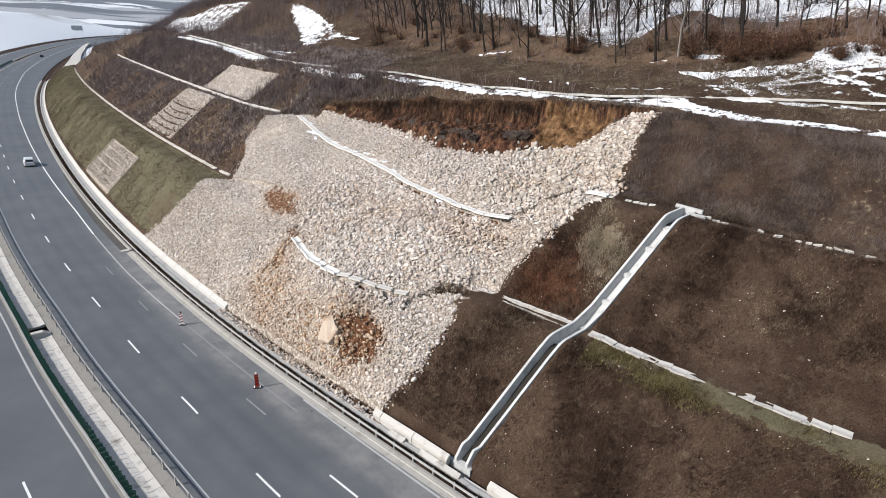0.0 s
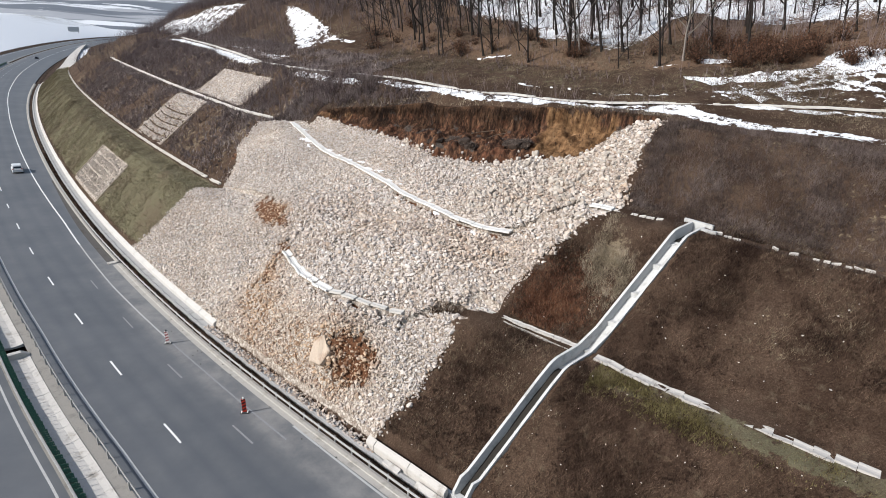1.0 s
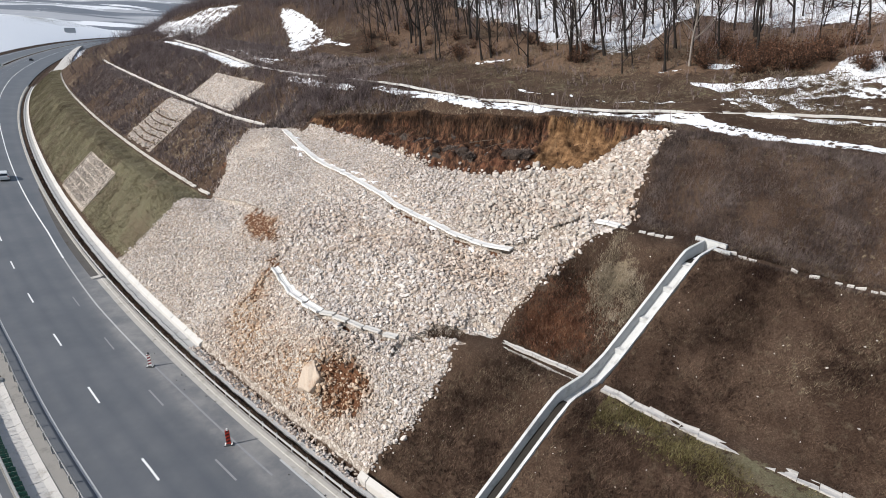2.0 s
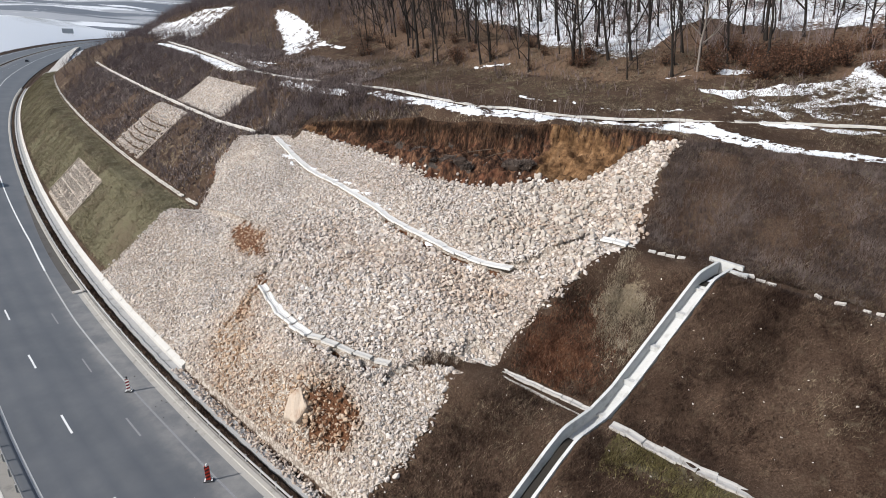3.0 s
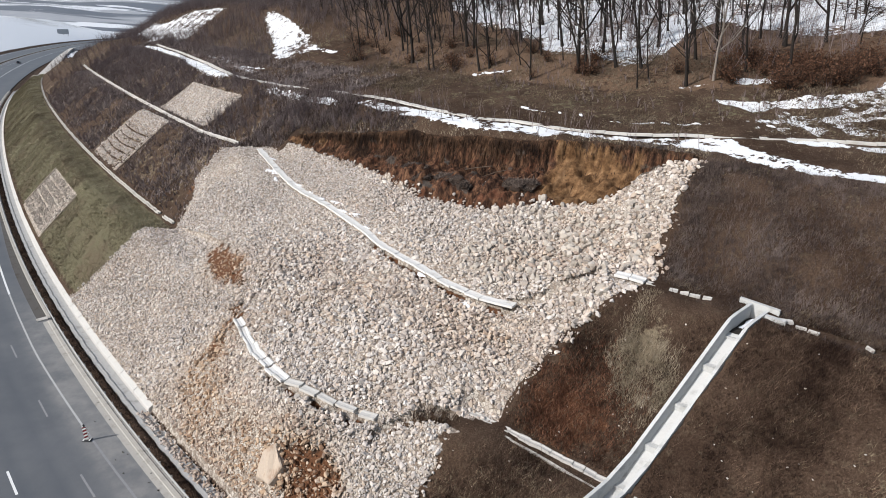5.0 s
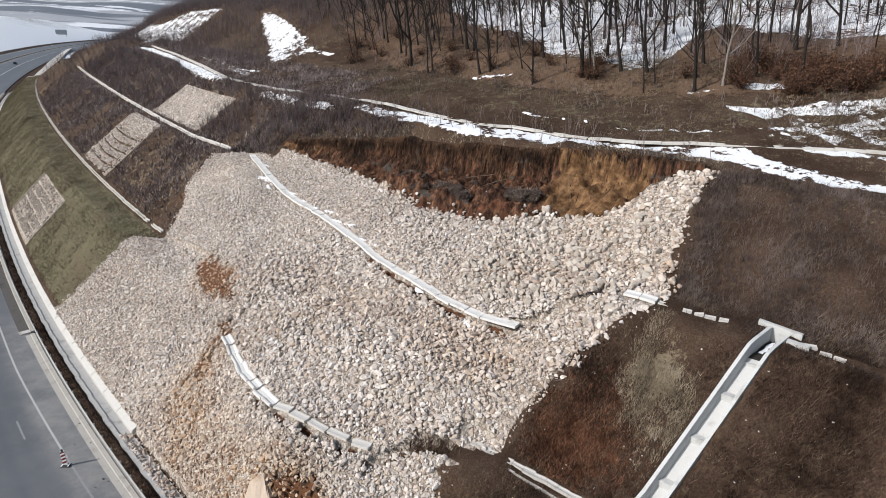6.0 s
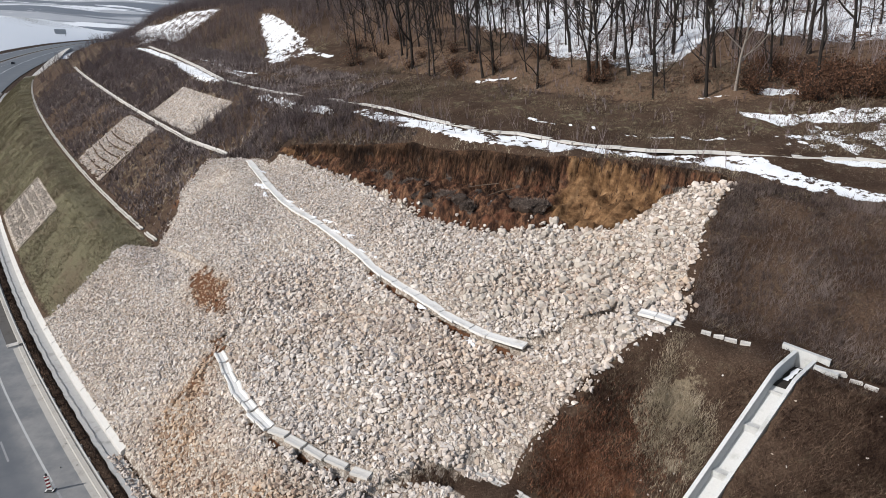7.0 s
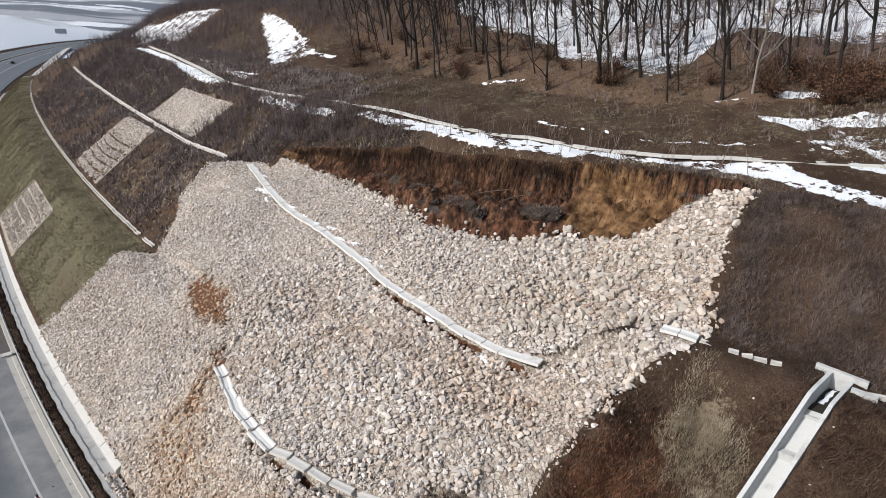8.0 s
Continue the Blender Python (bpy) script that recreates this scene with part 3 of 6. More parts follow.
    soil = np.maximum(np.maximum(soil, soiled(s, d)), gape)
    for a0, a1, b0, b1 in ((89.3, 105.6, 12.6, 22.0), (81.0, 104.5, 24.3, 30.8), (88.5, 108.5, 0.9, 6.8)):
        rocks = np.maximum(rocks, band(s + 0.12 * (d - b0), a0, a1, 0.8) * band(d, b0, b1, 0.6) * (d > 19 if b0 == 12.6 else 1.0))
    ochre = np.clip(0.8 * band(s, 5.5, 18.5, 3) * band(d, 29.0, 35.6, 1.5) + 0.42 * band(s, 42, 58, 4), 0, 1)
    leaf = (0.62 + 0.3 * blotch(s, d, 7.0, 4.0)) * np.clip((d - _line(s, ((-30, 56.0), (0, 55.0), (10, 52.0), (20, 49.5), (40, 49.0), (62, 49.5), (80, 55.0), (110, 62.0)))) / 3 + 0.5, 0, 1) * (s < 118)
    for name, three, last in (("cover", (green, soil, snow), np.clip(leaf, 0, 1)), ("cover_more", (straw, rocks, scarp), ochre)):
        a = me.color_attributes.new(name, "FLOAT_COLOR", "POINT")
        a.data.foreach_set("color", np.stack((*[np.clip(v, 0, 1) for v in three], last), -1).astype(np.float32).ravel())
    return place("ground", me, M_GROUND, None, "hillside cutting of dry brown grass, broken rock and snow", "ground", kind="structure")


build_ground()


def strip(name, s0, s1, d0, d1, lift, material, parent=None, label="", step=3.0, kind="", wheel=None, cols=1):
    ss = np.append(np.arange(s0, s1, step), s1)
    dd = np.linspace(0, 1, cols + 1)
    verts, faces = [], []
    for s in ss:
        a, b = (d0(s) if callable(d0) else d0), (d1(s) if callable(d1) else d1)
        verts += [at(s, a + (b - a) * q, lift) for q in dd]
    k = cols + 1
    for i in range(len(ss) - 1):
        for j in range(cols):
            faces.append((i * k + j, i * k + j + 1, (i + 1) * k + j + 1, (i + 1) * k + j))
    me = mesh_of(name, verts, faces)
    if wheel:
        a = me.attributes.new("wheel", "FLOAT", "POINT")
        a.data.foreach_set("value", [float(wheel(s, (d0 if not callable(d0) else d0(s)) + ((d1 if not callable(d1) else d1(s)) - (d0 if not callable(d0) else d0(s))) * q)) for s in ss for q in dd])
    return place(name, me, material, parent, label, kind=kind)


def lane_line(s):
    return -10.15


def inner_line(s):
    return float(_line(s, ((30, -4.4), (40, -4.55), (55, -4.8), (83, -4.5), (118, -4.6), (168, -4.6), (400, -4.6))))


def dusty(s, d):
    return float(np.clip(1.5 * ramp(d, -6.8, -3.2) * (1 - ramp(s, 48, 80)) + 0.22 * np.sin(d * 1.6) ** 2, 0, 1))


road = strip("road", -110, 1290, -14.6, -2.25, 0.0, M_ASPHALT, None, "grey asphalt motorway carriageway climbing round the hill", 2.5, "structure", dusty, 18)
road["category"] = "road"
far_road = strip("road_beyond_median", -110, 1290, -31.0, -17.75, 0.0, M_ASPHALT, None, "grey asphalt motorway carriageway beyond the median", 2.5, "structure", lambda s, d: 0.1, 4)
far_road["category"] = "road"
for i in range(-6, 40):                                  # broken lane line, 3 m in 12
    s0 = 24.7 + 12 * i
    strip("lane_dash", s0 - 1.5, s0 + 1.5, lane_line(s0) - 0.08, lane_line(s0) + 0.08, 0.006, M_PAINT, road, step=1.5)
for i in range(-6, 5):                                   # second lane line, mostly worn away
    s0 = 8.9 + 12 * i
    strip("lane_dash", s0 - 1.5, s0 + 1.5, -6.45 if i else -6.9, -6.31 if i else -6.76, 0.006, M_PAINT if i < 1 else M_FADED, road, step=1.5)
strip("edge_line", 39, 72, lambda s: inner_line(s) - 0.08, lambda s: inner_line(s) + 0.08, 0.006, M_DULL, road, step=2.5)
strip("edge_line", 72, 880, lambda s: inner_line(s) - 0.1, lambda s: inner_line(s) + 0.1, 0.006, M_PAINT, road, step=2.5)
strip("edge_line", 18, 39, lambda s: inner_line(s) - 0.08, lambda s: inner_line(s) + 0.08, 0.006, M_FADED, road, step=2.5)
strip("edge_line", -100, 19, lambda s: -3.2 + 0.012 * (s - 5) - 0.09, lambda s: -3.2 + 0.012 * (s - 5) + 0.09, 0.006, M_DULL, road, step=2.5)
strip("edge_line", -100, 880, -13.78, -13.56, 0.006, M_DULL, road, step=2.5)
strip("edge_line", -100, 880, -18.44, -18.28, 0.006, M_DULL, far_road, step=2.5)
strip("edge_line", -100, 880, -29.2, -29.0, 0.006, M_PAINT, far_road, step=2.5)
for i in range(-4, 30):
    s0 = 22.6 + 12 * i
    strip("lane_dash", s0 - 1.5, s0 + 1.5, -22.0, -21.85, 0.006, M_PAINT, far_road, step=1.5)
v, f = sweep(np.arange(-100, 64, 2.0), lambda s: [(-2.95, -0.2), (-2.95, 0.012), (-2.5, 0.03), (-2.44, 0.1), (-2.12, 0.12), (-2.06, 0.06), (-1.9, 0.04), (-1.8, -0.12), (-1.8, -0.3)])
place("kerb", mesh_of("kerb", v, f), M_KERB, None, "dusty pale concrete edge strip under the guard rail", "kerb", kind="structure")
v, f = sweep(np.arange(62.6, 300, 2.0), lambda s: [(-2.36, -0.2), (-2.36, 0.08), (-2.3, 0.12), (-2.02, 0.12), (-1.96, 0.06), (-1.8, -0.12), (-1.8, -0.3)])
place("kerb", mesh_of("kerb", v, f), M_KERB, None, "narrow pale concrete kerb under the guard rail", "kerb", kind="structure")
strip("verge", 63.2, 112, lambda s: -3.3 + 0.7 * float(ramp(s, 75, 112)), -2.36, 0.012, M_DITCH, None, "dark earth strip between asphalt and kerb", 2.5, "structure")
v, f = sweep([62.4, 63.1], lambda s: [(-3.35, -0.2), (-3.35, 0.1), (-2.36, 0.13), (-2.36, -0.2)])
place("kerb", mesh_of("kerb", v, f), M_CONCRETE, None, "pale concrete block closing the earth strip", "kerb", kind="structure")
strip("verge", -100, 880, -15.45, -14.6, 0.02, M_GRAVEL, None, "paved grey strip beside the median drain", 3, "structure")
strip("verge", -100, 880, -17.75, -17.05, 0.02, M_GRAVEL, None, "grey strip under the median fence", 3, "structure")

# ---- the foot of the cutting: drain, toe slabs, guard rail ----
rng = np.random.default_rng(7)


def drain_ring(s):
    lip, bed = -1.0 + 0.07 * math.sin(s * 2.3) * math.sin(s * 0.71), -0.55 + 0.05 * math.sin(s * 1.7)
    end = float(_line(s, ((14, -0.42), (30, 0.1))))
    return [(lip, -0.5), (lip, 0.05), (lip + 0.32, 0.06), (min(bed, end - 0.1), -0.05), (end - 0.02, -0.06), (end, 0.04), (end, -0.5)]


v, f = sweep(np.arange(-60, 300, 0.6), drain_ring)
drain = place("drain", mesh_of("drain", v, f), M_DRAIN, None, "stained concrete drain channel at the foot of the slope", "drain", kind="structure")


def toe_slab(s0, s1, tilt=0.0, sink=0.0, deep=0.9):
    front = 0.08 if s0 > 25 else -0.48

    def ring(s):
        k = tilt * (s - s0) - sink
        return [(front + k * 0.3, -0.2), (front + k * 0.3, 0.4 + k), (front + 0.06, 0.5 + k), (front + deep - 0.06, 0.56 + 0.4 * deep + k), (front + deep, 0.5 + 0.4 * deep + k), (front + deep, 0.1)]
    return sweep(np.linspace(s0, s1, 4), ring)


M_TOE = make_concrete("bleached_concrete", (0.42, 0.405, 0.38), (0.58, 0.565, 0.54), (0.36, 0.33, 0.29), 0.5)
toe_wall = thing("toe_wall", pose(0, 0, 0), "pale concrete toe slabs edging the slope, broken at the slide", "toe wall", kind="structure")
for a, b in ((-60.0, 13.0), (38.4, 150.0)):
    s0 = a
    while s0 < b - 0.5:
        s1 = min(s0 + 3.6, b)
        near = -2 < s0 < 14
        if 2.2 < (s0 + s1) / 2 < 5.2:                     # mouth of the chute
            s1 = 4.9
            s0 = s1
            continue
        v, f = toe_slab(s0 + 0.03, s1 - 0.03, rng.uniform(-0.04, 0.04) if near else rng.uniform(-0.006, 0.006), rng.uniform(-0.1, 0.12) if near else rng.uniform(-0.02, 0.02), 0.5 if s0 < 14 else 0.66)
        place("slab", mesh_of("slab", v, f), M_TOE if s0 > 20 else M_CONCRETE, toe_wall)
        s0 = s1
v, f = sweep(np.arange(150, 300, 3.0), lambda s: [(0.08, -0.2), (0.08, 0.4), (0.14, 0.5), (0.68, 0.82), (0.74, 0.76), (0.74, 0.1)])
place("slab", mesh_of("slab", v, f), M_CONCRETE, toe_wall)


for s0, s1, tilt in ((3.4, 5.3, 0.05), (5.35, 7.3, -0.03), (9.0, 10.6, 0.06)):   # slabs pushed out over the drain
    v, f = sweep(np.linspace(s0, s1, 3), lambda s: [(-1.0, -0.1), (-1.0, 0.1 + tilt * (s - s0)), (-0.93, 0.15 + tilt * (s - s0)), (-0.6, 0.3), (-0.56, 0.24), (-0.56, -0.1)])
    place("slab", mesh_of("slab", v, f), M_CONCRETE, toe_wall, "slab pushed out of line")


def guard_rail(d, s0, s1, step, face, label, posts_to):
    ob = thing("guard_rail", pose(0, 0, 0), label, "guard rail", "guard rails")
    ss = np.arange(s0, s1, 2.0)
    w = [(0.0, 0.5), (0.03, 0.51), (0.07, 0.545), (0.03, 0.58), (0.0, 0.6), (0.03, 0.62), (0.07, 0.655), (0.03, 0.69), (0.0, 0.7), (-0.02, 0.7), (-0.02, 0.5)]
    v, f = sweep(ss, lambda s: [(d + face * a, h + 0.02) for a, h in w])
    place("rail", mesh_of("rail", v, f), M_STEEL, ob)
    bm = bmesh.new()
    box(bm, -0.05, 0.05, -0.06, 0.06, -0.4, 0.72, 0.01)
    me = bpy.data.meshes.new("post")
    bm.to_mesh(me)
    bm.free()
    for s in np.arange(s0 + 1, posts_to, step):
        p = place("post", me, M_STEEL, ob)
        q = at(s, d - face * 0.08, 0.0)
        p.location = q
        p.rotation_euler = (0, 0, float(np.interp(s, S_AXIS, HEAD)))
    return ob


guard_rail(-2.0, -50, 300, 2.0, -1, "galvanised steel guard rail on posts along the verge", 150)
guard_rail(-14.6, -50, 420, 2.0, 1, "galvanised steel guard rail on posts beside the median", 130)

# ---- median: slab-lined drain and green anti-glare fence ----
median = thing("median_drain", pose(0, 0, 0), "shallow median drain lined with pale concrete slabs", "drain", kind="structure")
for k in range(-56, 118):
    s0 = 1.1 * k
    if 43.6 < s0 < 46.2:
        continue
    j = rng.uniform(-0.012, 0.012)
    v, f = sweep([s0 + 0.012, s0 + 1.088], lambda s: [(-17.05, 0.06 + j), (-16.5, -0.04 + j), (-15.95, -0.04 + j), (-15.45, 0.06 + j), (-15.45, -0.25), (-17.05, -0.25)])
    place("slab", mesh_of("slab", v, f), M_CONCRETE, median)
v, f = sweep(np.arange(129.8, 420, 5.0), lambda s: [(-17.05, 0.06), (-16.5, -0.04), (-15.95, -0.04), (-15.45, 0.06), (-15.45, -0.25), (-17.05, -0.25)])
place("slab", mesh_of("slab", v, f), M_CONCRETE, median)
v, f = sweep([43.7, 44.2], lambda s: [(-17.1, -0.3), (-15.4, -0.3), (-15.4, 0.12), (-16.0, 0.5), (-17.1, 0.5)])
place("end_wall", mesh_of("end_wall", v, f), M_CONCRETE, median, "concrete end wall of the drain")
M_GREEN = make_plain("green_plastic", (0.02, 0.085, 0.06), 0.5, wear=0.35)
fence = thing("anti_glare_fence", pose(0, 0, 0), "dark green plastic anti-glare fence on a pale steel rail", "fence")
v, f = sweep(np.arange(-40, 420, 2.5), lambda s: [(-17.66, 0.52), (-17.54, 0.52), (-17.5, 0.66), (-17.54, 0.78), (-17.66, 0.78)])
place("rail", mesh_of("rail", v, f), M_STEEL, fence, "pale galvanised rail")
bm = bmesh.new()
for z in np.linspace(0.1, 0.7, 4):
    box(bm, -0.24, 0.24, -0.015, 0.015, z, z + 0.17)
box(bm, -0.03, 0.03, -0.03, 0.03, -0.1, 0.95)
blade_me = bpy.data.meshes.new("blade")
bmesh.ops.bevel(bm, geom=list(bm.edges), offset=0.006, segments=1, affect="EDGES")
bm.to_mesh(blade_me)
bm.free()
for s in np.arange(-34, 130, 0.6):
    b = place("blade", blade_me, M_GREEN, fence)
    b.location = at(s, -17.28, 0.0)
    b.rotation_euler = (0, rng.uniform(-0.05, 0.05), float(np.interp(s, S_AXIS, HEAD)) - 0.45 + rng.uniform(-0.06, 0.06))
v, f = sweep(np.arange(130, 420, 4.0), lambda s: [(-17.36, 0.0), (-17.2, 0.0), (-17.2, 1.05), (-17.36, 1.05)])
place("blade", mesh_of("blade", v, f), M_GREEN, fence)

M_WASHED = make_concrete("frosted_concrete", (0.54, 0.525, 0.5), (0.74, 0.725, 0.7), (0.4, 0.36, 0.31), 0.65)
M_PATH = make_concrete("weathered_edging", (0.44, 0.42, 0.39), (0.6, 0.58, 0.545), (0.3, 0.27, 0.235), 0.5)
# near-black wet floor; the chute wall's shade is put into this colour
M_WET_SHADE = make_concrete("wet_floor_shade", (0.012, 0.011, 0.009), (0.035, 0.03, 0.025), (0.02, 0.014, 0.009), 0.6)


# ---- lined channels on the two berms ----
def channel_piece(p, q, width, parent, thick=0.16, sag=0.1, material=None, lip=0.1):
    """One trough slab between two places on the land."""
    a, b = Vector(p), Vector(q)
    run = (b - a).normalized()
    side = run.cross(Vector((0, 0, 1))).normalized() * (width / 2)
    up = Vector((0, 0, 1))
    verts, faces = [], []
    for c in (a, b):
        verts += [c - side + up * lip, c - side * 0.7 + up * lip, c - side * 0.3 - up * sag, c + side * 0.3 - up * sag,
                  c + side * 0.7 + up * lip * 1.3, c + side + up * lip * 1.3, c + side - up * thick, c - side - up * thick]
    n = 8
    for i in range(n):
        j = (i + 1) % n
        faces.append((i, j, n + j, n + i))
    faces += [tuple(range(n))[::-1], tuple(range(n, 2 * n))]
    return place("slab", mesh_of("slab", verts, faces), material or M_CONCRETE, parent)


def channel(label, line, width, piece, skip=0.0, wobble=0.04, lift=0.08, material=None, sag=0.1, lip=0.1, gap=0.04, breaks=0.06):
    ob = thing("berm_channel", pose(0, 0, 0), label, "drain channel", "berm channels", "structure")
    ss, dd = [p[0] for p in line], [p[1] for p in line]
    order = np.argsort(ss)
    ss, dd = np.array(ss)[order], np.array(dd)[order]
    length = ss[-1] - ss[0]
    n = max(1, int(length / piece))
    for i in range(n):
        if rng.random() < skip:
            continue
        a, b = ss[0] + length * i / n, ss[0] + length * (i + 1) / n - (gap * 3 if rng.random() < 0.2 else gap)
        w = rng.uniform(-wobble, wobble, 4)
        da, db = float(np.interp(a, ss, dd)), float(np.interp(b, ss, dd))
        channel_piece(on(a, da + w[0], lift + w[1]), on(b, db + w[2], lift + w[3]), width * rng.uniform(1 - breaks, 1 + breaks), ob, material=material, sag=sag, lip=lip)
    return ob


channel("pale concrete channel slabs along the lower berm", ((-45, 10.4), (-20, 10.5), (-5.7, 10.6), (-0.4, 11.0)), 0.7, 1.1, 0.0, 0.08, 0.08, None, 0.0, 0.03, 0.01, 0.16)
channel("crumbling beige concrete edging along the lower berm", ((1.2, 11.35), (5.8, 11.3), (10.9, 11.05)), 0.4, 0.7, 0.0, 0.04, 0.1, M_CONCRETE, 0.0, 0.03, 0.02, 0.22)
channel("thin concrete lip of the silted berm channel", ((1.5, 10.5), (5.7, 10.6), (9.4, 10.65)), 0.11, 1.9, 0.0, 0.03, 0.1, M_CONCRETE, 0.0, 0.02, 0.02)
channel("narrow concrete channel along the lower berm below brush", ((60.5, 11.9), (77, 12.0), (105, 12.1), (157, 12.1), (192, 12.0), (262, 12.0)), 0.36, 1.6, 0.02, 0.06, 0.14)
channel("pale concrete channel slabs along the upper berm", ((66, 23.4), (69, 23.3), (78, 22.7), (105, 23.5), (152, 24.2), (212, 24.4)), 0.6, 1.6, 0.0, 0.05, 0.16)
channel("broken concrete channel end jutting from the rock", ((4.3, 22.5), (6.5, 22.35)), 0.8, 1.1, 0.0, 0.05, 0.3, M_WASHED, 0.02, 0.03)
channel("crumbling buried concrete channel on the upper berm", ((-0.2, 22.85), (1.3, 22.65), (2.2, 22.6), (4.2, 22.5)), 0.46, 0.7, 0.05, 0.06, 0.2, None, 0.0, 0.03, 0.06, 0.25)
channel("short broken concrete edging beside the chute head", ((-5.1, 23.3), (-3.9, 22.9)), 0.34, 0.6, 0.0, 0.06, 0.08, None, 0.0, 0.03, 0.04, 0.2)
channel("faint buried line of concrete on the upper berm", ((-30, 22.9), (-9.5, 22.8), (-5.2, 23.1)), 0.2, 0.7, 0.45, 0.12, 0.06, None, 0.0, 0.02, 0.1, 0.3)
channel("displaced concrete channel bent by the slide, upper run", SLID[0], 0.74, 1.5, 0.0, 0.035, 0.2, M_WASHED, 0.0, 0.015, 0.02, 0.12)
channel("displaced concrete channel bent by the slide, lower run", SLID[1][:6], 0.52, 1.5, 0.0, 0.08, 0.14, M_PATH, 0.0, 0.02, 0.14, 0.2)
channel("dented concrete channel trough bent by the slide", SLID[1][5:], 0.8, 1.3, 0.0, 0.06, 0.2, M_WASHED, 0.05, 0.05, 0.04, 0.2)
channel("pale concrete edging of the path above the cutting", EDGING, 0.7, 2.2, 0.0, 0.04, 0.13, M_PATH, 0.0, 0.04)
apron = thing("apron", pose(0, 0, 0), "pale concrete apron slab between road and slope", "concrete apron", kind="structure")


def apron_edge(s):
    """Near and far edge of the apron, away from the foot of the cutting."""
    near = float(_line(s, ((300, 4.6), (430, 2.5), (560, -3.0), (700, -11.5))))
    return near, near + float(_line(s, ((300, 4.3), (430, 6.6), (560, 5.0), (700, 3.2))))


for k in range(20):
    verts = []
    for s in np.linspace(302 + 20 * k, 321.6 + 20 * k, 4):
        near, far = apron_edge(s)
        for d, h in ((near, 0.2), (near, 0.9), (far, 1.5), (far, 0.2)):
            x, y = plan(s, d)
            verts.append((float(x), float(y), float(fall(x, y)) + h))
    faces = [(4 * i + j, 4 * i + (j + 1) % 4, 4 * i + 4 + (j + 1) % 4, 4 * i + 4 + j) for i in range(3) for j in range(4)] + [(3, 2, 1, 0), (12, 13, 14, 15)]
    place("slab", mesh_of("slab", verts, faces), M_CONCRETE, apron)
v, f = bar([on(297.0 - 1.6 * k, 0.9 + 0.95 * k, 0.05) for k in range(11)], 0.7, 0.2)
place("slab", mesh_of("slab", v, f), M_CONCRETE, apron)

def make_snow():
    m = Mat("old_snow", 0.8, spec=0.2)
    n = m.noise(3.0, 5, 0.7)
    m.bump(n, 0.5, 0.08)
    return m.done(m.mix(n, (0.62, 0.64, 0.68), (0.8, 0.81, 0.84)))


M_SNOW = make_snow()


# ---- stepped chute ----
chute = thing("drain_chute", pose(0, 0, 0), "stepped grey concrete drainage chute with upright side walls", "drain chute")
LINE = CHUTE


def chute_at(q):
    k = min(int(q), len(LINE) - 2)
    return tuple(LINE[k][i] + (LINE[k + 1][i] - LINE[k][i]) * (q - k) for i in (0, 1))


for side, name in ((0.52, "side_wall"), (-0.52, "side_wall")):
    verts, faces = [], []
    for q in np.linspace(0, 5, 26):
        s, d = chute_at(q)
        top = (0.34 if side > 0 else 0.14) if 0.2 < q else 0.6
        for e, h in ((side - 0.1, -1.4), (side + 0.1, -1.4), (side + 0.1, top), (side - 0.1, top)):
            verts.append(on(s + e, d, 0.0) * 1.0 + Vector((0, 0, h)))
    for i in range(25):
        for a in range(4):
            b = (a + 1) % 4
            faces.append((i * 4 + a, i * 4 + b, i * 4 + 4 + b, i * 4 + 4 + a))
    faces += [(3, 2, 1, 0), (100, 101, 102, 103)]
    place(name, mesh_of(name, verts, faces), M_CHUTE, chute)
verts, faces = [], []
for q in np.linspace(0, 5, 41):
    s, d = chute_at(q)
    for e in (-0.5, 0.5):
        p = on(s + e, d)
        verts.append(Vector((p.x, p.y, on(s, d).z - (0.6 if q > 2.3 else 0.68))))
for i in range(40):
    faces.append((2 * i, 2 * i + 1, 2 * i + 3, 2 * i + 2))
place("floor", mesh_of("floor", verts, faces), M_CHUTE, chute)
for q in (3.1, 3.35, 3.6, 3.85, 4.1):
    s, d = chute_at(q)
    s2, d2 = chute_at(q - 0.045)
    verts = []
    for (a, b) in ((s, d), (s2, d2)):
        for e in (-0.5, 0.5):
            p = on(a + e, b)
            verts += [Vector((p.x, p.y, on(a, b).z - 0.7)), Vector((p.x, p.y, on(s, d).z - 0.53))]
    place("baffle", mesh_of("baffle", verts, [(0, 1, 3, 2), (4, 6, 7, 5), (0, 4, 5, 1), (2, 3, 7, 6), (1, 5, 7, 3)]), M_CHUTE, chute)


def wall_between(name, parent, a, b, thick, low, high, material):
    p, q = on(*a), on(*b)
    v, f = bar([p + Vector((0, 0, low)), q + Vector((0, 0, low))], thick, high - low)
    return place(name, mesh_of(name, v, f), material, parent)


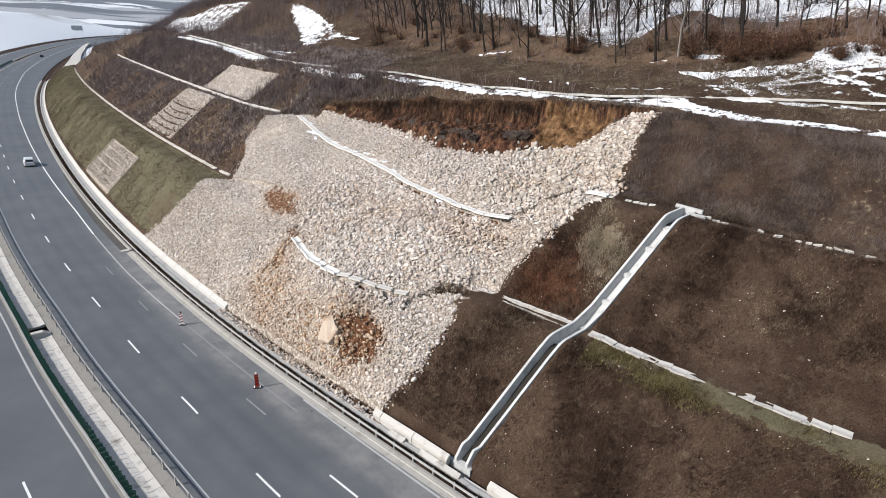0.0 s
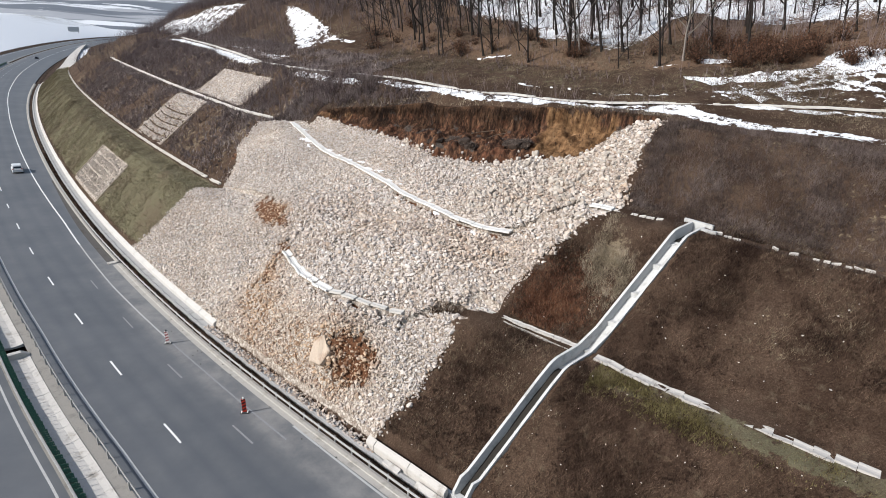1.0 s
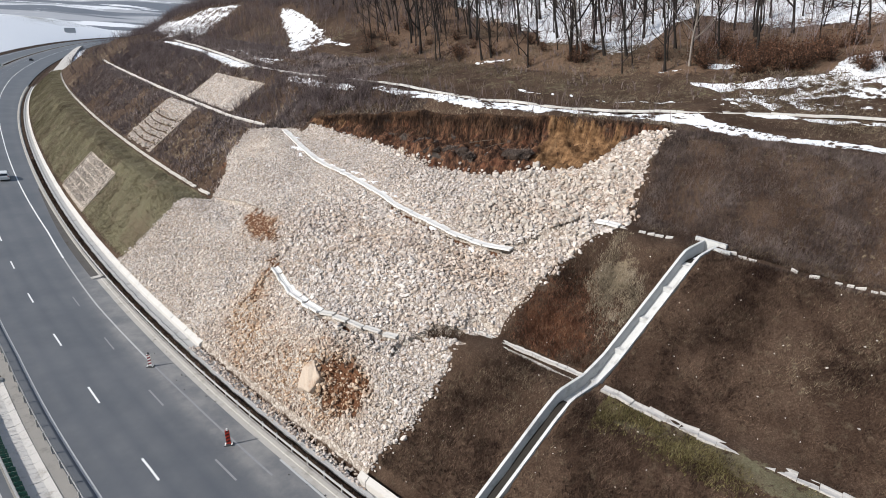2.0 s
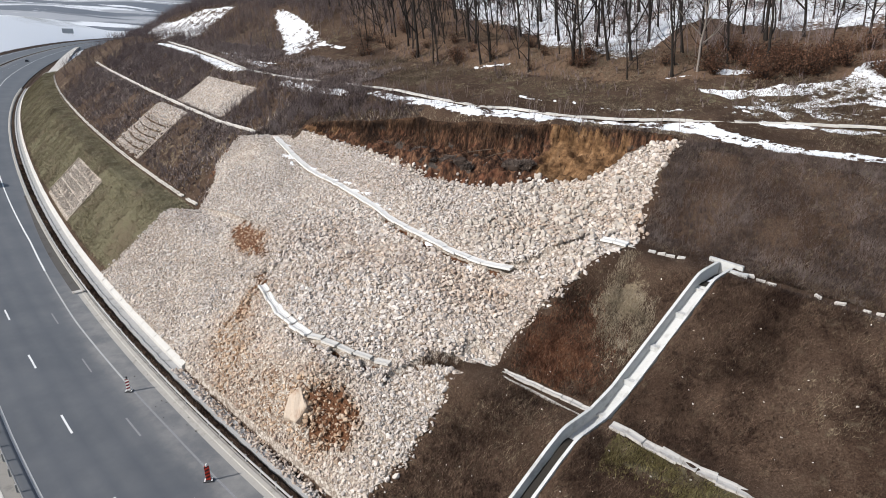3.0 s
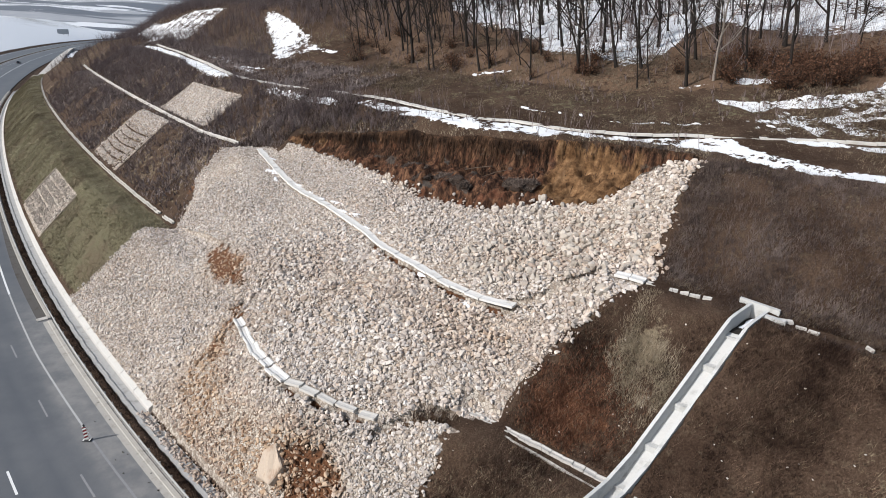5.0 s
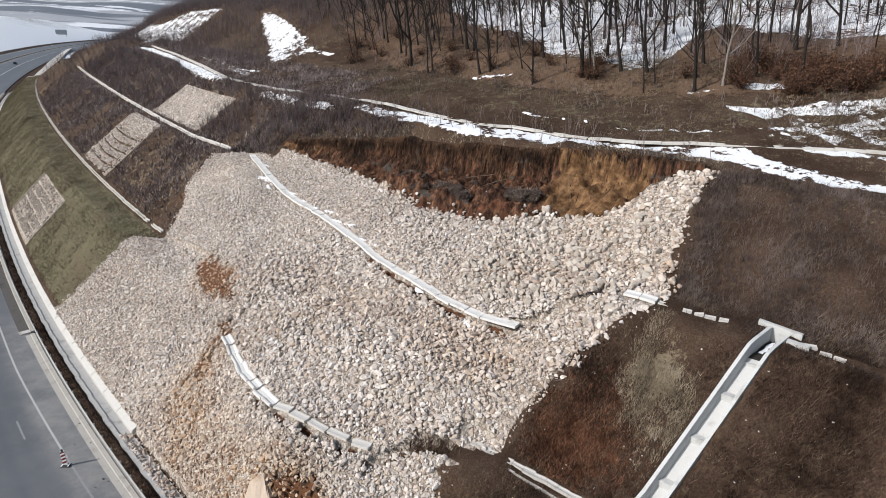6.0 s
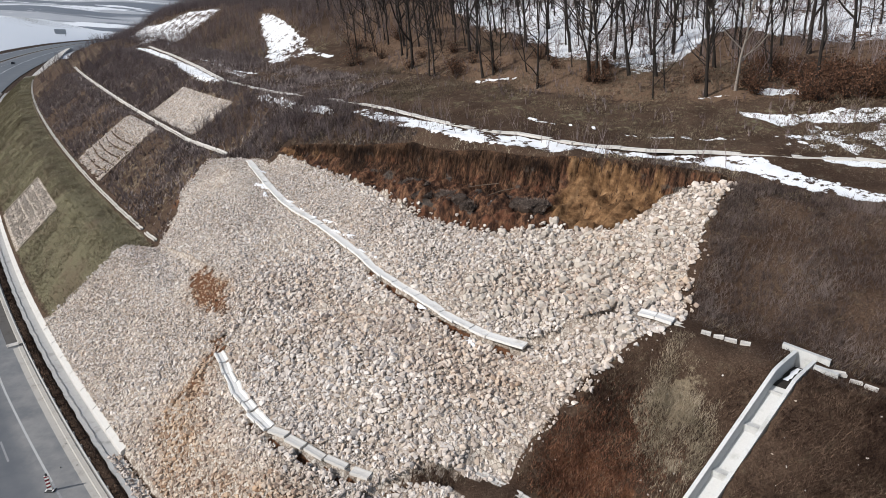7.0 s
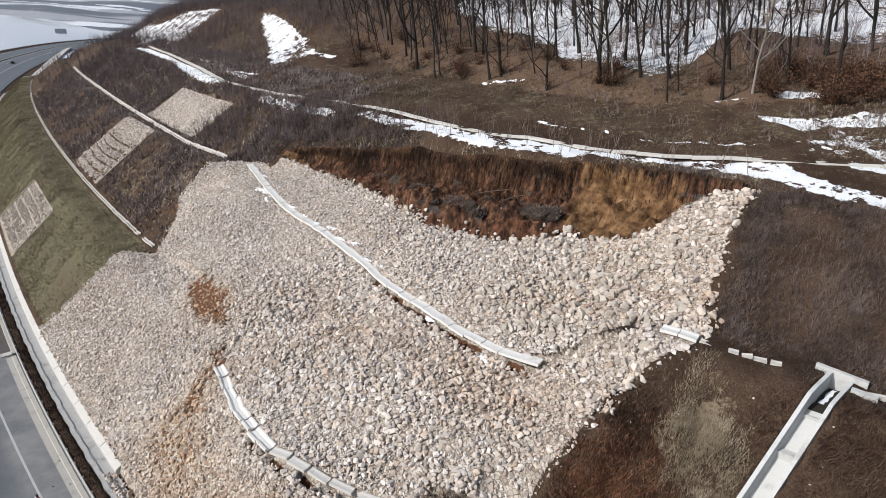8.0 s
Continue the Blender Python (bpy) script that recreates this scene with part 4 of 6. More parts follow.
verts, faces = [], []
for q in np.linspace(0.1, 2.25, 24):
    s, d = chute_at(q)
    for e in (-0.48, 0.42 + 0.06 * math.sin(q * 9)):
        p = on(s + e, d)
        verts.append(Vector((p.x, p.y, on(s, d).z - 0.61 + 0.03 * math.sin(q * 13 + e))))
for i in range(23):
    faces.append((2 * i, 2 * i + 1, 2 * i + 3, 2 * i + 2))
# dark sheet over the lower flight: water plus painted shade of the left wall
place("wet_shade", mesh_of("wet_shade", verts, faces), M_WET_SHADE, chute, "dark wet floor with side-wall shade in its colour")
for name, material, label, q0, q1, lo, hi, lift in (("wet_shade", M_WET_SHADE, "dark wet floor with side-wall shade in its colour", 4.2, 4.98, -0.42, 0.42, 0.03), ("snow", M_SNOW, "old snow lying in the chute", 4.42, 4.93, -0.05, 0.2, 0.07)):
    verts = []
    for k, q in enumerate(np.linspace(q0, q1, 9)):
        s, d = chute_at(q)
        for e in (lo + 0.05 * math.sin(k * 2.1), hi + 0.05 * math.sin(k * 1.3 + 1)):
            p = on(s + e, d)
            verts.append(Vector((p.x, p.y, on(s, d).z - 0.6 + lift + 0.01 * math.sin(3 * k))))
    place(name, mesh_of(name, verts, faces[:8]), material, chute, label)

wall_between("head_wall", chute, (-1.75, 23.95), (-4.25, 23.7), 0.26, -1.2, 0.4, M_CHUTE)
wall_between("wing_wall", chute, (-3.55, 22.85), (-4.75, 22.8), 0.34, -0.5, 0.26, M_CHUTE)
wall_between("sill", chute, (5.4, 0.35), (3.1, 0.35), 0.5, -0.9, 0.32, M_CHUTE)

# ---- traffic panels on the shoulder ----
M_RED = make_plain("red_film", (0.42, 0.035, 0.02), 0.45, wear=0.2)
M_WHITE = make_plain("white_film", (0.7, 0.69, 0.67), 0.5, wear=0.12)
M_RUBBER = make_plain("black_rubber", (0.03, 0.03, 0.032), 0.8, wear=0.3)
M_DARKRED = make_plain("dark_stripe_film", (0.09, 0.02, 0.02), 0.5, wear=0.2)


def traffic_panel(at_place, turn, first, second, label, ball):
    ob = thing("traffic_panel", Matrix.Translation(at_place) @ pose(0, 0, 0, 0, 0, turn) @ Matrix.Scale(1.15, 4), label, "traffic panel", "traffic panels")
    bm = bmesh.new()
    box(bm, -0.3, 0.3, -0.18, 0.18, 0.0, 0.08, 0.03)
    part("foot", bm, M_RUBBER, ob, "black rubber foot")
    bm = bmesh.new()
    box(bm, -0.15, 0.15, -0.03, 0.03, 0.1, 1.2, 0.012)
    board = part("board", bm, first, ob)
    for k in range(4):
        z = 0.2 + k * 0.27
        for y in (-0.034, 0.034):
            bm = bmesh.new()
            vs = [bm.verts.new((x, y, zz)) for x, zz in ((-0.148, z), (0.148, z + 0.13), (0.148, min(z + 0.27, 1.19)), (-0.148, z + 0.14))]
            bm.faces.new(vs if y < 0 else vs[::-1])
            bmesh.ops.solidify(bm, geom=bm.faces[:], thickness=0.003)
            part("stripe", bm, second, board, "diagonal stripe")
    bm = bmesh.new()
    bmesh.ops.create_cone(bm, cap_ends=True, segments=12, radius1=0.07, radius2=0.06, depth=0.16, matrix=Matrix.Translation((0, 0, 1.28)))
    bmesh.ops.bevel(bm, geom=list(bm.edges), offset=0.012, segments=1, affect="EDGES")
    part("lamp", bm, M_WHITE if ball else M_RUBBER, ob, "white warning lamp" if ball else "dark warning lamp")
    for x in (-0.26, 0.17):
        bm = bmesh.new()
        box(bm, x, x + 0.09, -0.15, 0.15, 0.08, 0.105, 0.008)
        part("grip", bm, M_WHITE, ob)
    return ob


def road_place(x, y):
    return Vector((x, y, fall(x, y)))


traffic_panel(road_place(-13.75, 43.65), 12, M_RED, M_DARKRED, "orange-red striped traffic panel on a rubber foot", True)
traffic_panel(road_place(-24.95, 53.8), 4, M_WHITE, make_plain("maroon_film", (0.26, 0.035, 0.045), 0.5, wear=0.2), "maroon and white striped traffic panel on a rubber foot", False)

# ---- broken rock of the slide ----
def chunk(corners, seed):
    """A broken, sharp-edged stone: the hull of a few scattered corners, all of them on it."""
    r = np.random.default_rng(seed)
    while True:
        v = r.normal(size=(corners, 3))
        v *= (r.uniform(0.8, 1.05, corners) / np.linalg.norm(v, axis=1))[:, None]
        gap = np.linalg.norm(v[:, None] - v[None], axis=2) + 9 * np.eye(corners)
        if gap.min() < (0.62 if corners < 12 else 0.45):
            continue
        bm = bmesh.new()
        for q in v * r.uniform((1.05, 0.85, 0.5), (1.45, 1.1, 0.95)):
            bm.verts.new(q)
        bmesh.ops.convex_hull(bm, input=bm.verts[:])
        bmesh.ops.triangulate(bm, faces=bm.faces[:])
        bm.verts.index_update()
        p = np.array([tuple(q.co) for q in bm.verts])
        f = np.array([[q.index for q in g.verts] for g in bm.faces])
        whole = len(f) == 2 * corners - 4 and len(np.unique(f)) == corners
        bm.free()
        if whole:
            return p - (p.max(0) + p.min(0)) / 2, f


PROTO, PROTO_F = (np.stack(q) for q in zip(*[chunk(9, k) for k in range(18)]))
PROTO_FINE, FINE_F = (np.stack(q) for q in zip(*[chunk(14, 100 + k) for k in range(14)]))


def turns(n, r):
    """n random rotation matrices."""
    q = r.normal(size=(n, 4))
    q /= np.linalg.norm(q, axis=1, keepdims=True)
    w, x, y, z = q.T
    return np.stack((1 - 2 * (y * y + z * z), 2 * (x * y - z * w), 2 * (x * z + y * w), 2 * (x * y + z * w), 1 - 2 * (x * x + z * z), 2 * (y * z - x * w),
                     2 * (x * z - y * w), 2 * (y * z + x * w), 1 - 2 * (x * x + y * y)), -1).reshape(-1, 3, 3)


def land(s, d, lift=0.0):
    x, y = plan(s, d)
    return np.stack((x, y, fall(x, y) + np.where(d > 0.5, height(s, d), 0.0) + lift), -1)


def stone_cloud(name, s, d, size, lift, r, stain, fine=False):
    """Many stones as one mesh, each a lump of its own."""
    n = len(s)
    protos, tris = (PROTO_FINE, FINE_F) if fine else (PROTO, PROTO_F)
    k, which = protos.shape[1], r.integers(0, len(protos), n)
    v = np.einsum("nij,nkj->nki", turns(n, r), protos[which] * (size[:, None, None] * r.uniform(0.8, 1.2, (n, 1, 3)) / 2))
    v[:, :, 2] *= 0.85
    v += land(s, d, lift)[:, None, :]
    f = (tris[which] + k * np.arange(n)[:, None, None]).reshape(-1, 3)
    me = soup(name, v.reshape(-1, 3), f)
    a = me.attributes.new("stain", "FLOAT", "POINT")
    a.data.foreach_set("value", np.repeat(stain, k).astype(np.float32))
    return me


def make_stone():
    m = Mat("pale_limestone", 0.9, spec=0.2)
    own = m.island()
    tone = m.math("ADD", m.math("MULTIPLY", own, 0.8), m.math("MULTIPLY", m.noise(0.22, 4, 0.55), 0.3))
    hue = m.math("FRACT", m.math("MULTIPLY", own, 37.7))
    grain = m.noise(11.0, 5, 0.75)
    c = m.ramp(tone, (0.08, (0.345, 0.303, 0.272)), (0.35, (0.46, 0.411, 0.375)), (0.7, (0.565, 0.514, 0.474)), (1.0, (0.68, 0.633, 0.592)))
    c = m.mix(m.step(hue, 0.72, 0.95, 0, 0.55), c, (0.42, 0.315, 0.225))
    c = m.mix(m.step(hue, 0.0, 0.15, 0.35, 0), c, (0.36, 0.355, 0.355))
    c = m.mix(m.step(grain, 0.45, 0.75, 0, 0.45), c, (0.29, 0.24, 0.195))
    earth = m.ramp(tone, (0.1, (0.18, 0.1, 0.06)), (0.6, (0.385, 0.268, 0.178)), (1.0, (0.53, 0.415, 0.31)))
    c = m.mix(m.attr("stain"), c, earth)
    m.bump(grain, 0.4, 0.03)
    return m.done(c)


M_STONE = make_stone()


def stain_at(s, d):
    v = 0.75 * blob(s, d, 29, 2.0, 8.0, 2.6) + 0.5 * blob(s, d, 20, 2.2, 4.5, 2.2) + 0.75 * blob(s, d, 35, 5.0, 1.8, 2.2) + 0.35 * blob(s, d, 32, 3.0, 4, 2.2) + 0.45 * blob(s, d, 26, 14.8, 8, 2.4) + 0.35 * blob(s, d, 14, 22.5, 5, 1.8) + 0.22 * (1 - ramp(s, 12, 22)) * ramp(d, 21, 25) + 0.4 * blob(s, d, 12, 15.0, 5, 2.5)
    v = v + 0.85 * soiled(s, d) + 0.35 * (blob(s, d, 43.5, 10.7, 3.2, 1.8) + blob(s, d, 18.4, 2.9, 3.4, 1.8)) - 0.15 * blob(s, d, 14.5, 3.0, 2.5, 3)
    return np.clip(v * (1 + 0.5 * blotch(s, d, 3.0, 7.0)) + 0.16 * blotch(s, d, 4.0, 3.0) + 0.05, 0, 0.95)


def stone_size(s, d):
    """The usual size of the stones: finest on the far flank, coarse under the scarp."""
    big = 0.205 + 0.03 * (1 - ramp(s, 34, 46)) + 0.06 * (1 - ramp(s, 32, 42)) * ramp(d, 7.5, 9.5) * (1 - 0.6 * ramp(14 - s + 0.3 * d, 3, 8) * (d < 20)) + 0.03 * (1 - ramp(s, 14, 24)) * ramp(d, 19, 22)
    return 0.93 * big * (1 + 0.16 * blotch(s, d, 3.5, 9.0)) * np.where((d > 18) & (d < 26) & (s > 20), 0.85, 1.0)


def rock_field():
    r = np.random.default_rng(21)
    spread = thing("rock_spread", pose(0, 0, 0), "pale broken limestone spread over the slid slope", "rock spread")
    batches = []
    m = 380000
    s, d = r.uniform(2, 67, m), r.uniform(0.5, 36.3, m)
    usual = stone_size(s, d)
    ok = (r.random(m) < in_rocks(s, d, 0.25) * (1 - 0.6 * soiled(s, d))) & (r.random(m) < 0.0165 / usual ** 2)
    for line in (*CRACKS, *SLID):
        ok &= off_line(s, d, line) > ((0.3 + 0.2 * blotch(s, d, 0.9, 2.0)) if line in CRACKS else 0.44)
    ok &= (off_line(s, d, ((4.3, 22.5), (6.5, 22.35))) > 0.55) & (trench(s, d) < 0.5)
    s, d, usual = s[ok], d[ok], usual[ok]
    batches.append((s, d, usual * np.clip(r.lognormal(-0.05, 0.46, len(s)), 0.35, 2.1)))
    # spill over the toe and beyond the edges
    s, d = r.uniform(12, 39, 900), -0.75 + np.abs(r.normal(0, 0.8, 900))
    batches.append((s, d, r.uniform(0.15, 0.4, 900)))
    s, d = r.uniform(5, 13, 260), r.uniform(0.5, 9, 260)
    near = _line(d, RIGHT_EDGE) - s
    ok = (near > 0) & (near < 0.8)
    batches.append((s[ok], d[ok], r.uniform(0.12, 0.3, ok.sum())))
    s, d, size = (np.concatenate([b[k] for b in batches]) for k in range(3))
    lift = size * r.uniform(-0.1, 0.32, len(s))
    single = (s > 6) & (s < 24) & (d > 19) & (d < 30)
    order = np.argsort(-np.where(single, size, 0))[:290]
    rest = np.ones(len(s), bool)
    rest[order] = False
    stain = np.clip(stain_at(s, d) + r.normal(0, 0.1, len(s)), 0, 1)
    for pick, fine in ((rest & (size <= 0.42), False), (rest & (size > 0.42), True)):
        place("rubble", stone_cloud("stones", s[pick], d[pick], size[pick], lift[pick], r, stain[pick], fine), M_STONE, spread, kind="stuff")
    protos = []
    for k in range(len(PROTO_FINE)):
        me = soup("stone", PROTO_FINE[k], FINE_F[k])
        me.materials.append(M_BLOCK)
        protos.append(me)
    for i in order:
        ob = place("stone", protos[int(r.integers(0, len(protos)))], None, spread)
        p = land(s[i], d[i], size[i] * 0.2)
        ob.location = tuple(float(q) for q in p)
        ob.rotation_euler = tuple(r.uniform(-3, 3, 3))
        ob.scale = tuple(size[i] / 2 * r.uniform(0.85, 1.15, 3))


def make_block():
    m = Mat("pale_limestone_block", 0.9, spec=0.2)
    grain = m.noise(4.0, 5, 0.7)
    c = m.ramp(m.rand(), (0.0, (0.31, 0.27, 0.232)), (0.5, (0.405, 0.36, 0.315)), (1.0, (0.5, 0.452, 0.402)))
    c = m.mix(m.step(grain, 0.45, 0.75, 0, 0.45), c, (0.32, 0.26, 0.2))
    m.bump(grain, 0.4, 0.05)
    return m.done(c)


M_BLOCK = make_block()
rock_field()
# a tipped slab of pale stone above the hole
bm = bmesh.new()
corners = ((-1.3, -0.45), (0.1, -0.95), (1.25, -0.3), (0.8, 0.85), (-0.55, 0.75))
over = [bm.verts.new((x, y, 0.3 + 0.1 * x)) for x, y in corners]
under = [bm.verts.new((x * 1.2, y * 1.15 - 0.1, -0.45)) for x, y in corners]
bm.faces.new(over)
bm.faces.new(under[::-1])
for k in range(5):
    bm.faces.new((under[k], under[(k + 1) % 5], over[(k + 1) % 5], over[k]))
bmesh.ops.bevel(bm, geom=bm.edges[:], offset=0.05, segments=1, affect="EDGES")
bmesh.ops.triangulate(bm, faces=bm.faces[:])
bmesh.ops.subdivide_edges(bm, edges=bm.edges[:], cuts=2)
for vert in bm.verts:
    vert.co += Vector(noise.noise_vector(vert.co * 1.6 + Vector((3.1, 0.7, 1.9)))) * 0.17
me = bpy.data.meshes.new("boulder_slab")
bm.to_mesh(me)
bm.free()
ob = place("boulder_slab", me, make_concrete("sandy_stone", (0.34, 0.265, 0.2), (0.5, 0.42, 0.345), (0.24, 0.14, 0.085), 0.8), None, "large tipped slab of sandy stone in the rock spread", "boulder")
ob.matrix_world = Matrix.Translation(on(21.9, 2.3, 0.0)) @ Vector((-0.42, -0.62, 0.66)).to_track_quat("Z", "Y").to_matrix().to_4x4() @ pose(0, 0, 0, 0, 0, 35) @ Matrix.Diagonal((1.0, 1.35, 1.1, 1))


def stone_patch(label, a0, a1, b0, b1, n, ripple, seed, size, material=M_STONE, grid=0.0):
    r = np.random.default_rng(seed)
    ob = thing("stone_mattress", pose(0, 0, 0), label, "stone mattress", "stone mattresses")
    d = r.uniform(b0, b1, n)
    s = r.uniform(a0, a1, n) - 0.12 * (d - b0)
    z = size * r.lognormal(0, 0.25, n)
    bow = ((s - (a0 + a1) / 2) / (a1 - a0)) ** 2
    cut = np.mod((d - b0 - 1.6 * bow) / 1.05, 1.0)
    ok = (cut < 1 - 0.13 * ripple) | (d > b0 + 6.5)
    ok &= (np.mod(s + 0.12 * d, 2.0) > grid * 1.2) & (np.mod(d, 1.1) > grid)
    s, d, z, cut, n = s[ok], d[ok], z[ok], cut[ok], int(ok.sum())
    lift = 0.05 + (0.25 * (1 - cut) * ripple * (d < b0 + 6.5) * (s > a0 + 1.5))
    place("rubble", stone_cloud("rubble", s, d, z, lift, r, np.full(n, 0.05) + 0.3 * ripple * (r.random(n) < 0.35) ), material, ob, kind="stuff")
    for edge in (a0, a1):
        v, f = bar([on(edge - 0.12 * (q - b0), q, 0.05) for q in np.linspace(b0, b1, 12)], 0.22, 0.16)
        place("edge_wire", mesh_of("edge_wire", v, f), M_STONE, ob)
    return ob


stone_patch("slumped stone-filled mattress with rippled rows on the middle slope", 89.5, 105.6, 12.7, 21.8, 3600, 1.0, 5, 0.3)
stone_patch("stone-filled mattress on the upper slope below brush", 81.2, 104.5, 24.4, 30.7, 3600, 0.0, 6, 0.3)
stone_patch("grey stone-filled mattress in a wire grid on the lower slope", 88.6, 108.4, 1.2, 6.7, 2600, 0.0, 8, 0.25, make_concrete("grey_filling_stone", (0.22, 0.19, 0.165), (0.37, 0.325, 0.285), (0.14, 0.108, 0.08), 0.7), 0.16)


# ---- grass ----
def make_blade(name, dark, mid, light, patches=0.0):
    m = Mat(name, 0.9, spec=0.1)
    k = m.math("ADD", m.math("MULTIPLY", m.island(), 0.45), m.math("MULTIPLY", m.step(m.noise(0.4, 5, 0.7), 0.3, 0.7), 0.55))
    c = m.ramp(k, (0.2, dark), (0.5, mid), (0.85, light))
    if patches:
        c = m.mix(m.step(m.noise(0.17, 4, 0.6), 0.42, 0.6, 0, patches), c, m.ramp(k, (0.2, tuple(0.45 * v for v in dark)), (0.5, tuple(0.45 * v for v in mid)), (0.9, tuple(0.45 * v for v in light))))
    return m.done(c)


M_DRY = make_blade("dry_brown_grass", (0.02, 0.0115, 0.009), (0.072, 0.0435, 0.031), (0.18, 0.122, 0.087), 0.5)
# far grass: pale purple-grey tones with the haze put into the colour
M_FAR = make_blade("hazed_far_grass", (0.1, 0.077, 0.072), (0.205, 0.165, 0.156), (0.33, 0.28, 0.263))
M_STRAW = make_blade("pale_straw_grass", (0.08, 0.06, 0.04), (0.17, 0.132, 0.09), (0.29, 0.235, 0.168))
M_MEADOW = make_blade("meadow_grass", (0.05, 0.037, 0.026), (0.13, 0.1, 0.072), (0.24, 0.195, 0.145))
M_DUSK = make_blade("dusky_upper_grass", (0.042, 0.031, 0.028), (0.105, 0.081, 0.072), (0.2, 0.162, 0.145))
M_OLIVE = make_blade("olive_winter_grass", (0.14, 0.12, 0.076), (0.255, 0.223, 0.146), (0.37, 0.33, 0.232), 0.25)
M_RUST = make_blade("rusty_grass", (0.045, 0.02, 0.012), (0.13, 0.06, 0.036), (0.24, 0.126, 0.078))
M_MOSS = make_blade("mossy_grass", (0.085, 0.069, 0.028), (0.155, 0.13, 0.058), (0.23, 0.2, 0.105))
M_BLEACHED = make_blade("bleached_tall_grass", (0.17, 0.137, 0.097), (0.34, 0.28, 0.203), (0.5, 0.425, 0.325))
M_STEM = make_blade("dark_brown_twigs", (0.065, 0.048, 0.044), (0.13, 0.098, 0.09), (0.22, 0.175, 0.16))
# twig tones lifted as well, to paint in haze over the far slopes
M_TWIG = make_blade("bare_twigs", (0.11, 0.083, 0.082), (0.21, 0.165, 0.161), (0.32, 0.265, 0.255))


WORKS = (((60.5, 11.9), (77, 12.0), (157, 12.1), (192, 12.0)), ((66, 23.4), (69, 23.3), (78, 22.7), (105, 23.5), (152, 24.2), (212, 24.4)), ((-45, 10.4), (-5.7, 10.6), (-0.4, 11.0)), ((1.2, 11.35), (9.9, 11.15)), ((-0.2, 22.85), (1.3, 22.65), (4.2, 22.5), (6.5, 22.35)), ((-5.1, 23.3), (-3.9, 22.9)), ((-30, 22.9), (-9.5, 22.8), (-5.2, 23.1)),
         EDGING)


def clear_of_works(s, d, snow=True):
    """1 where plants may grow: off the chute, the channels, the rock and the snowy path."""
    ok = (in_rocks(s, d, 0.4) < 0.3) & (d > 0.5)
    for line in WORKS:
        ok &= off_line(s, d, line) > 0.5
    for i in range(len(CHUTE) - 1):
        (sa, da), (sb, db) = CHUTE[i], CHUTE[i + 1]
        t = np.clip(((s - sa) * (sb - sa) + (d - da) * (db - da)) / ((sb - sa) ** 2 + (db - da) ** 2), 0, 1)
        ok &= np.hypot(s - sa - t * (sb - sa), d - da - t * (db - da)) > 0.85
    if snow:
        ok &= snow_strip(s, d) < 0.35
    rim, foot = _line(s, RIM), _line(s, FOOT)
    ok &= ~((s > 4) & (s < 57.5) & (d > foot - 0.3) & (d < rim + 0.1))
    for a0, a1, b0, b1 in ((89.3, 105.8, 12.6, 22.0), (81.0, 104.7, 24.3, 30.8), (88.4, 108.6, 0.9, 6.8)):
        ok &= ~((s + 0.12 * (d - b0) > a0) & (s + 0.12 * (d - b0) < a1) & (d > b0) & (d < b1))
    return ok


def tufts(name, n, box4, keep, tall, wide, material, label, seed, blades=3, lean=0.5):
    r = np.random.default_rng(seed)
    s, d = r.uniform(box4[0], box4[1], n), r.uniform(box4[2], box4[3], n)
    ok = clear_of_works(s, d) & (r.random(n) < keep(s, d))
    s, d = s[ok], d[ok]
    n = len(s)
    root = land(s, d, -0.05)
    out = []
    for b in range(blades):
        ang = r.uniform(0, 6.283, n)
        high = tall * r.lognormal(0, 0.35, n)
        tip = np.stack((np.cos(ang) * high * lean * r.uniform(0.2, 1.6, n), np.sin(ang) * high * lean * r.uniform(0.2, 1.6, n), high), -1)
        off = np.stack((r.uniform(-0.12, 0.12, n), r.uniform(-0.12, 0.12, n), 0 * ang), -1)
        side = np.stack((-np.sin(ang + 0.6), np.cos(ang + 0.6), 0 * ang), -1) * (wide * r.uniform(0.6, 1.4, n))[:, None]
        out.append(np.stack((root + off - side, root + off + side, root + off + tip), 1))
    v = np.concatenate(out).reshape(-1, 3)
    me = soup(name, v, np.arange(len(v)).reshape(-1, 3))
    return place(name, me, material, None, label, "grass", kind="stuff")


def patchy(s, d, size, seed):
    return np.clip(0.55 + 0.75 * blotch(s, d, 1.7 * size, seed), 0.08, 1)


tufts("dry_grass", 170000, (-24, 14, 1.0, 24.5), lambda s, d: patchy(s, d, 2.1, 3.0) * np.where((d > 8.2) & (d < 10.5) & (s < -1), 0.25, 1.0) * (1 - 0.9 * np.clip(1.4 * blob(s - 0.3 * (d - 17.6), d, 2.1, 17.9, 1.6, 2.5) + 1.1 * blob(s, d, 5.0, 13.6, 2.8, 2.0), 0, 1)), 0.24, 0.017, M_DRY, "dry brown grass matted over the slopes", 31, 3, 0.8)
tufts("dry_grass", 95000, (-24, 12, 22.0, 38), lambda s, d: patchy(s, d, 2.4, 6.0), 0.24, 0.019, M_DUSK, "dusky dry grass above the upper berm", 30, 3, 0.8)
tufts("dry_grass", 90000, (-24, 70, 34, 64), lambda s, d: patchy(s, d, 3.0, 5.0) * np.where(d < 41, 0.5, 0.85), 0.17, 0.026, M_MEADOW, "dry brown grass on the hilltop meadow", 32)
tufts("dry_grass", 70000, (58, 190, 12, 46), lambda s, d: patchy(s, d, 3.0, 1.0), 0.4, 0.06, M_FAR, "dry grass on the far slopes, haze painted into its colour", 33)
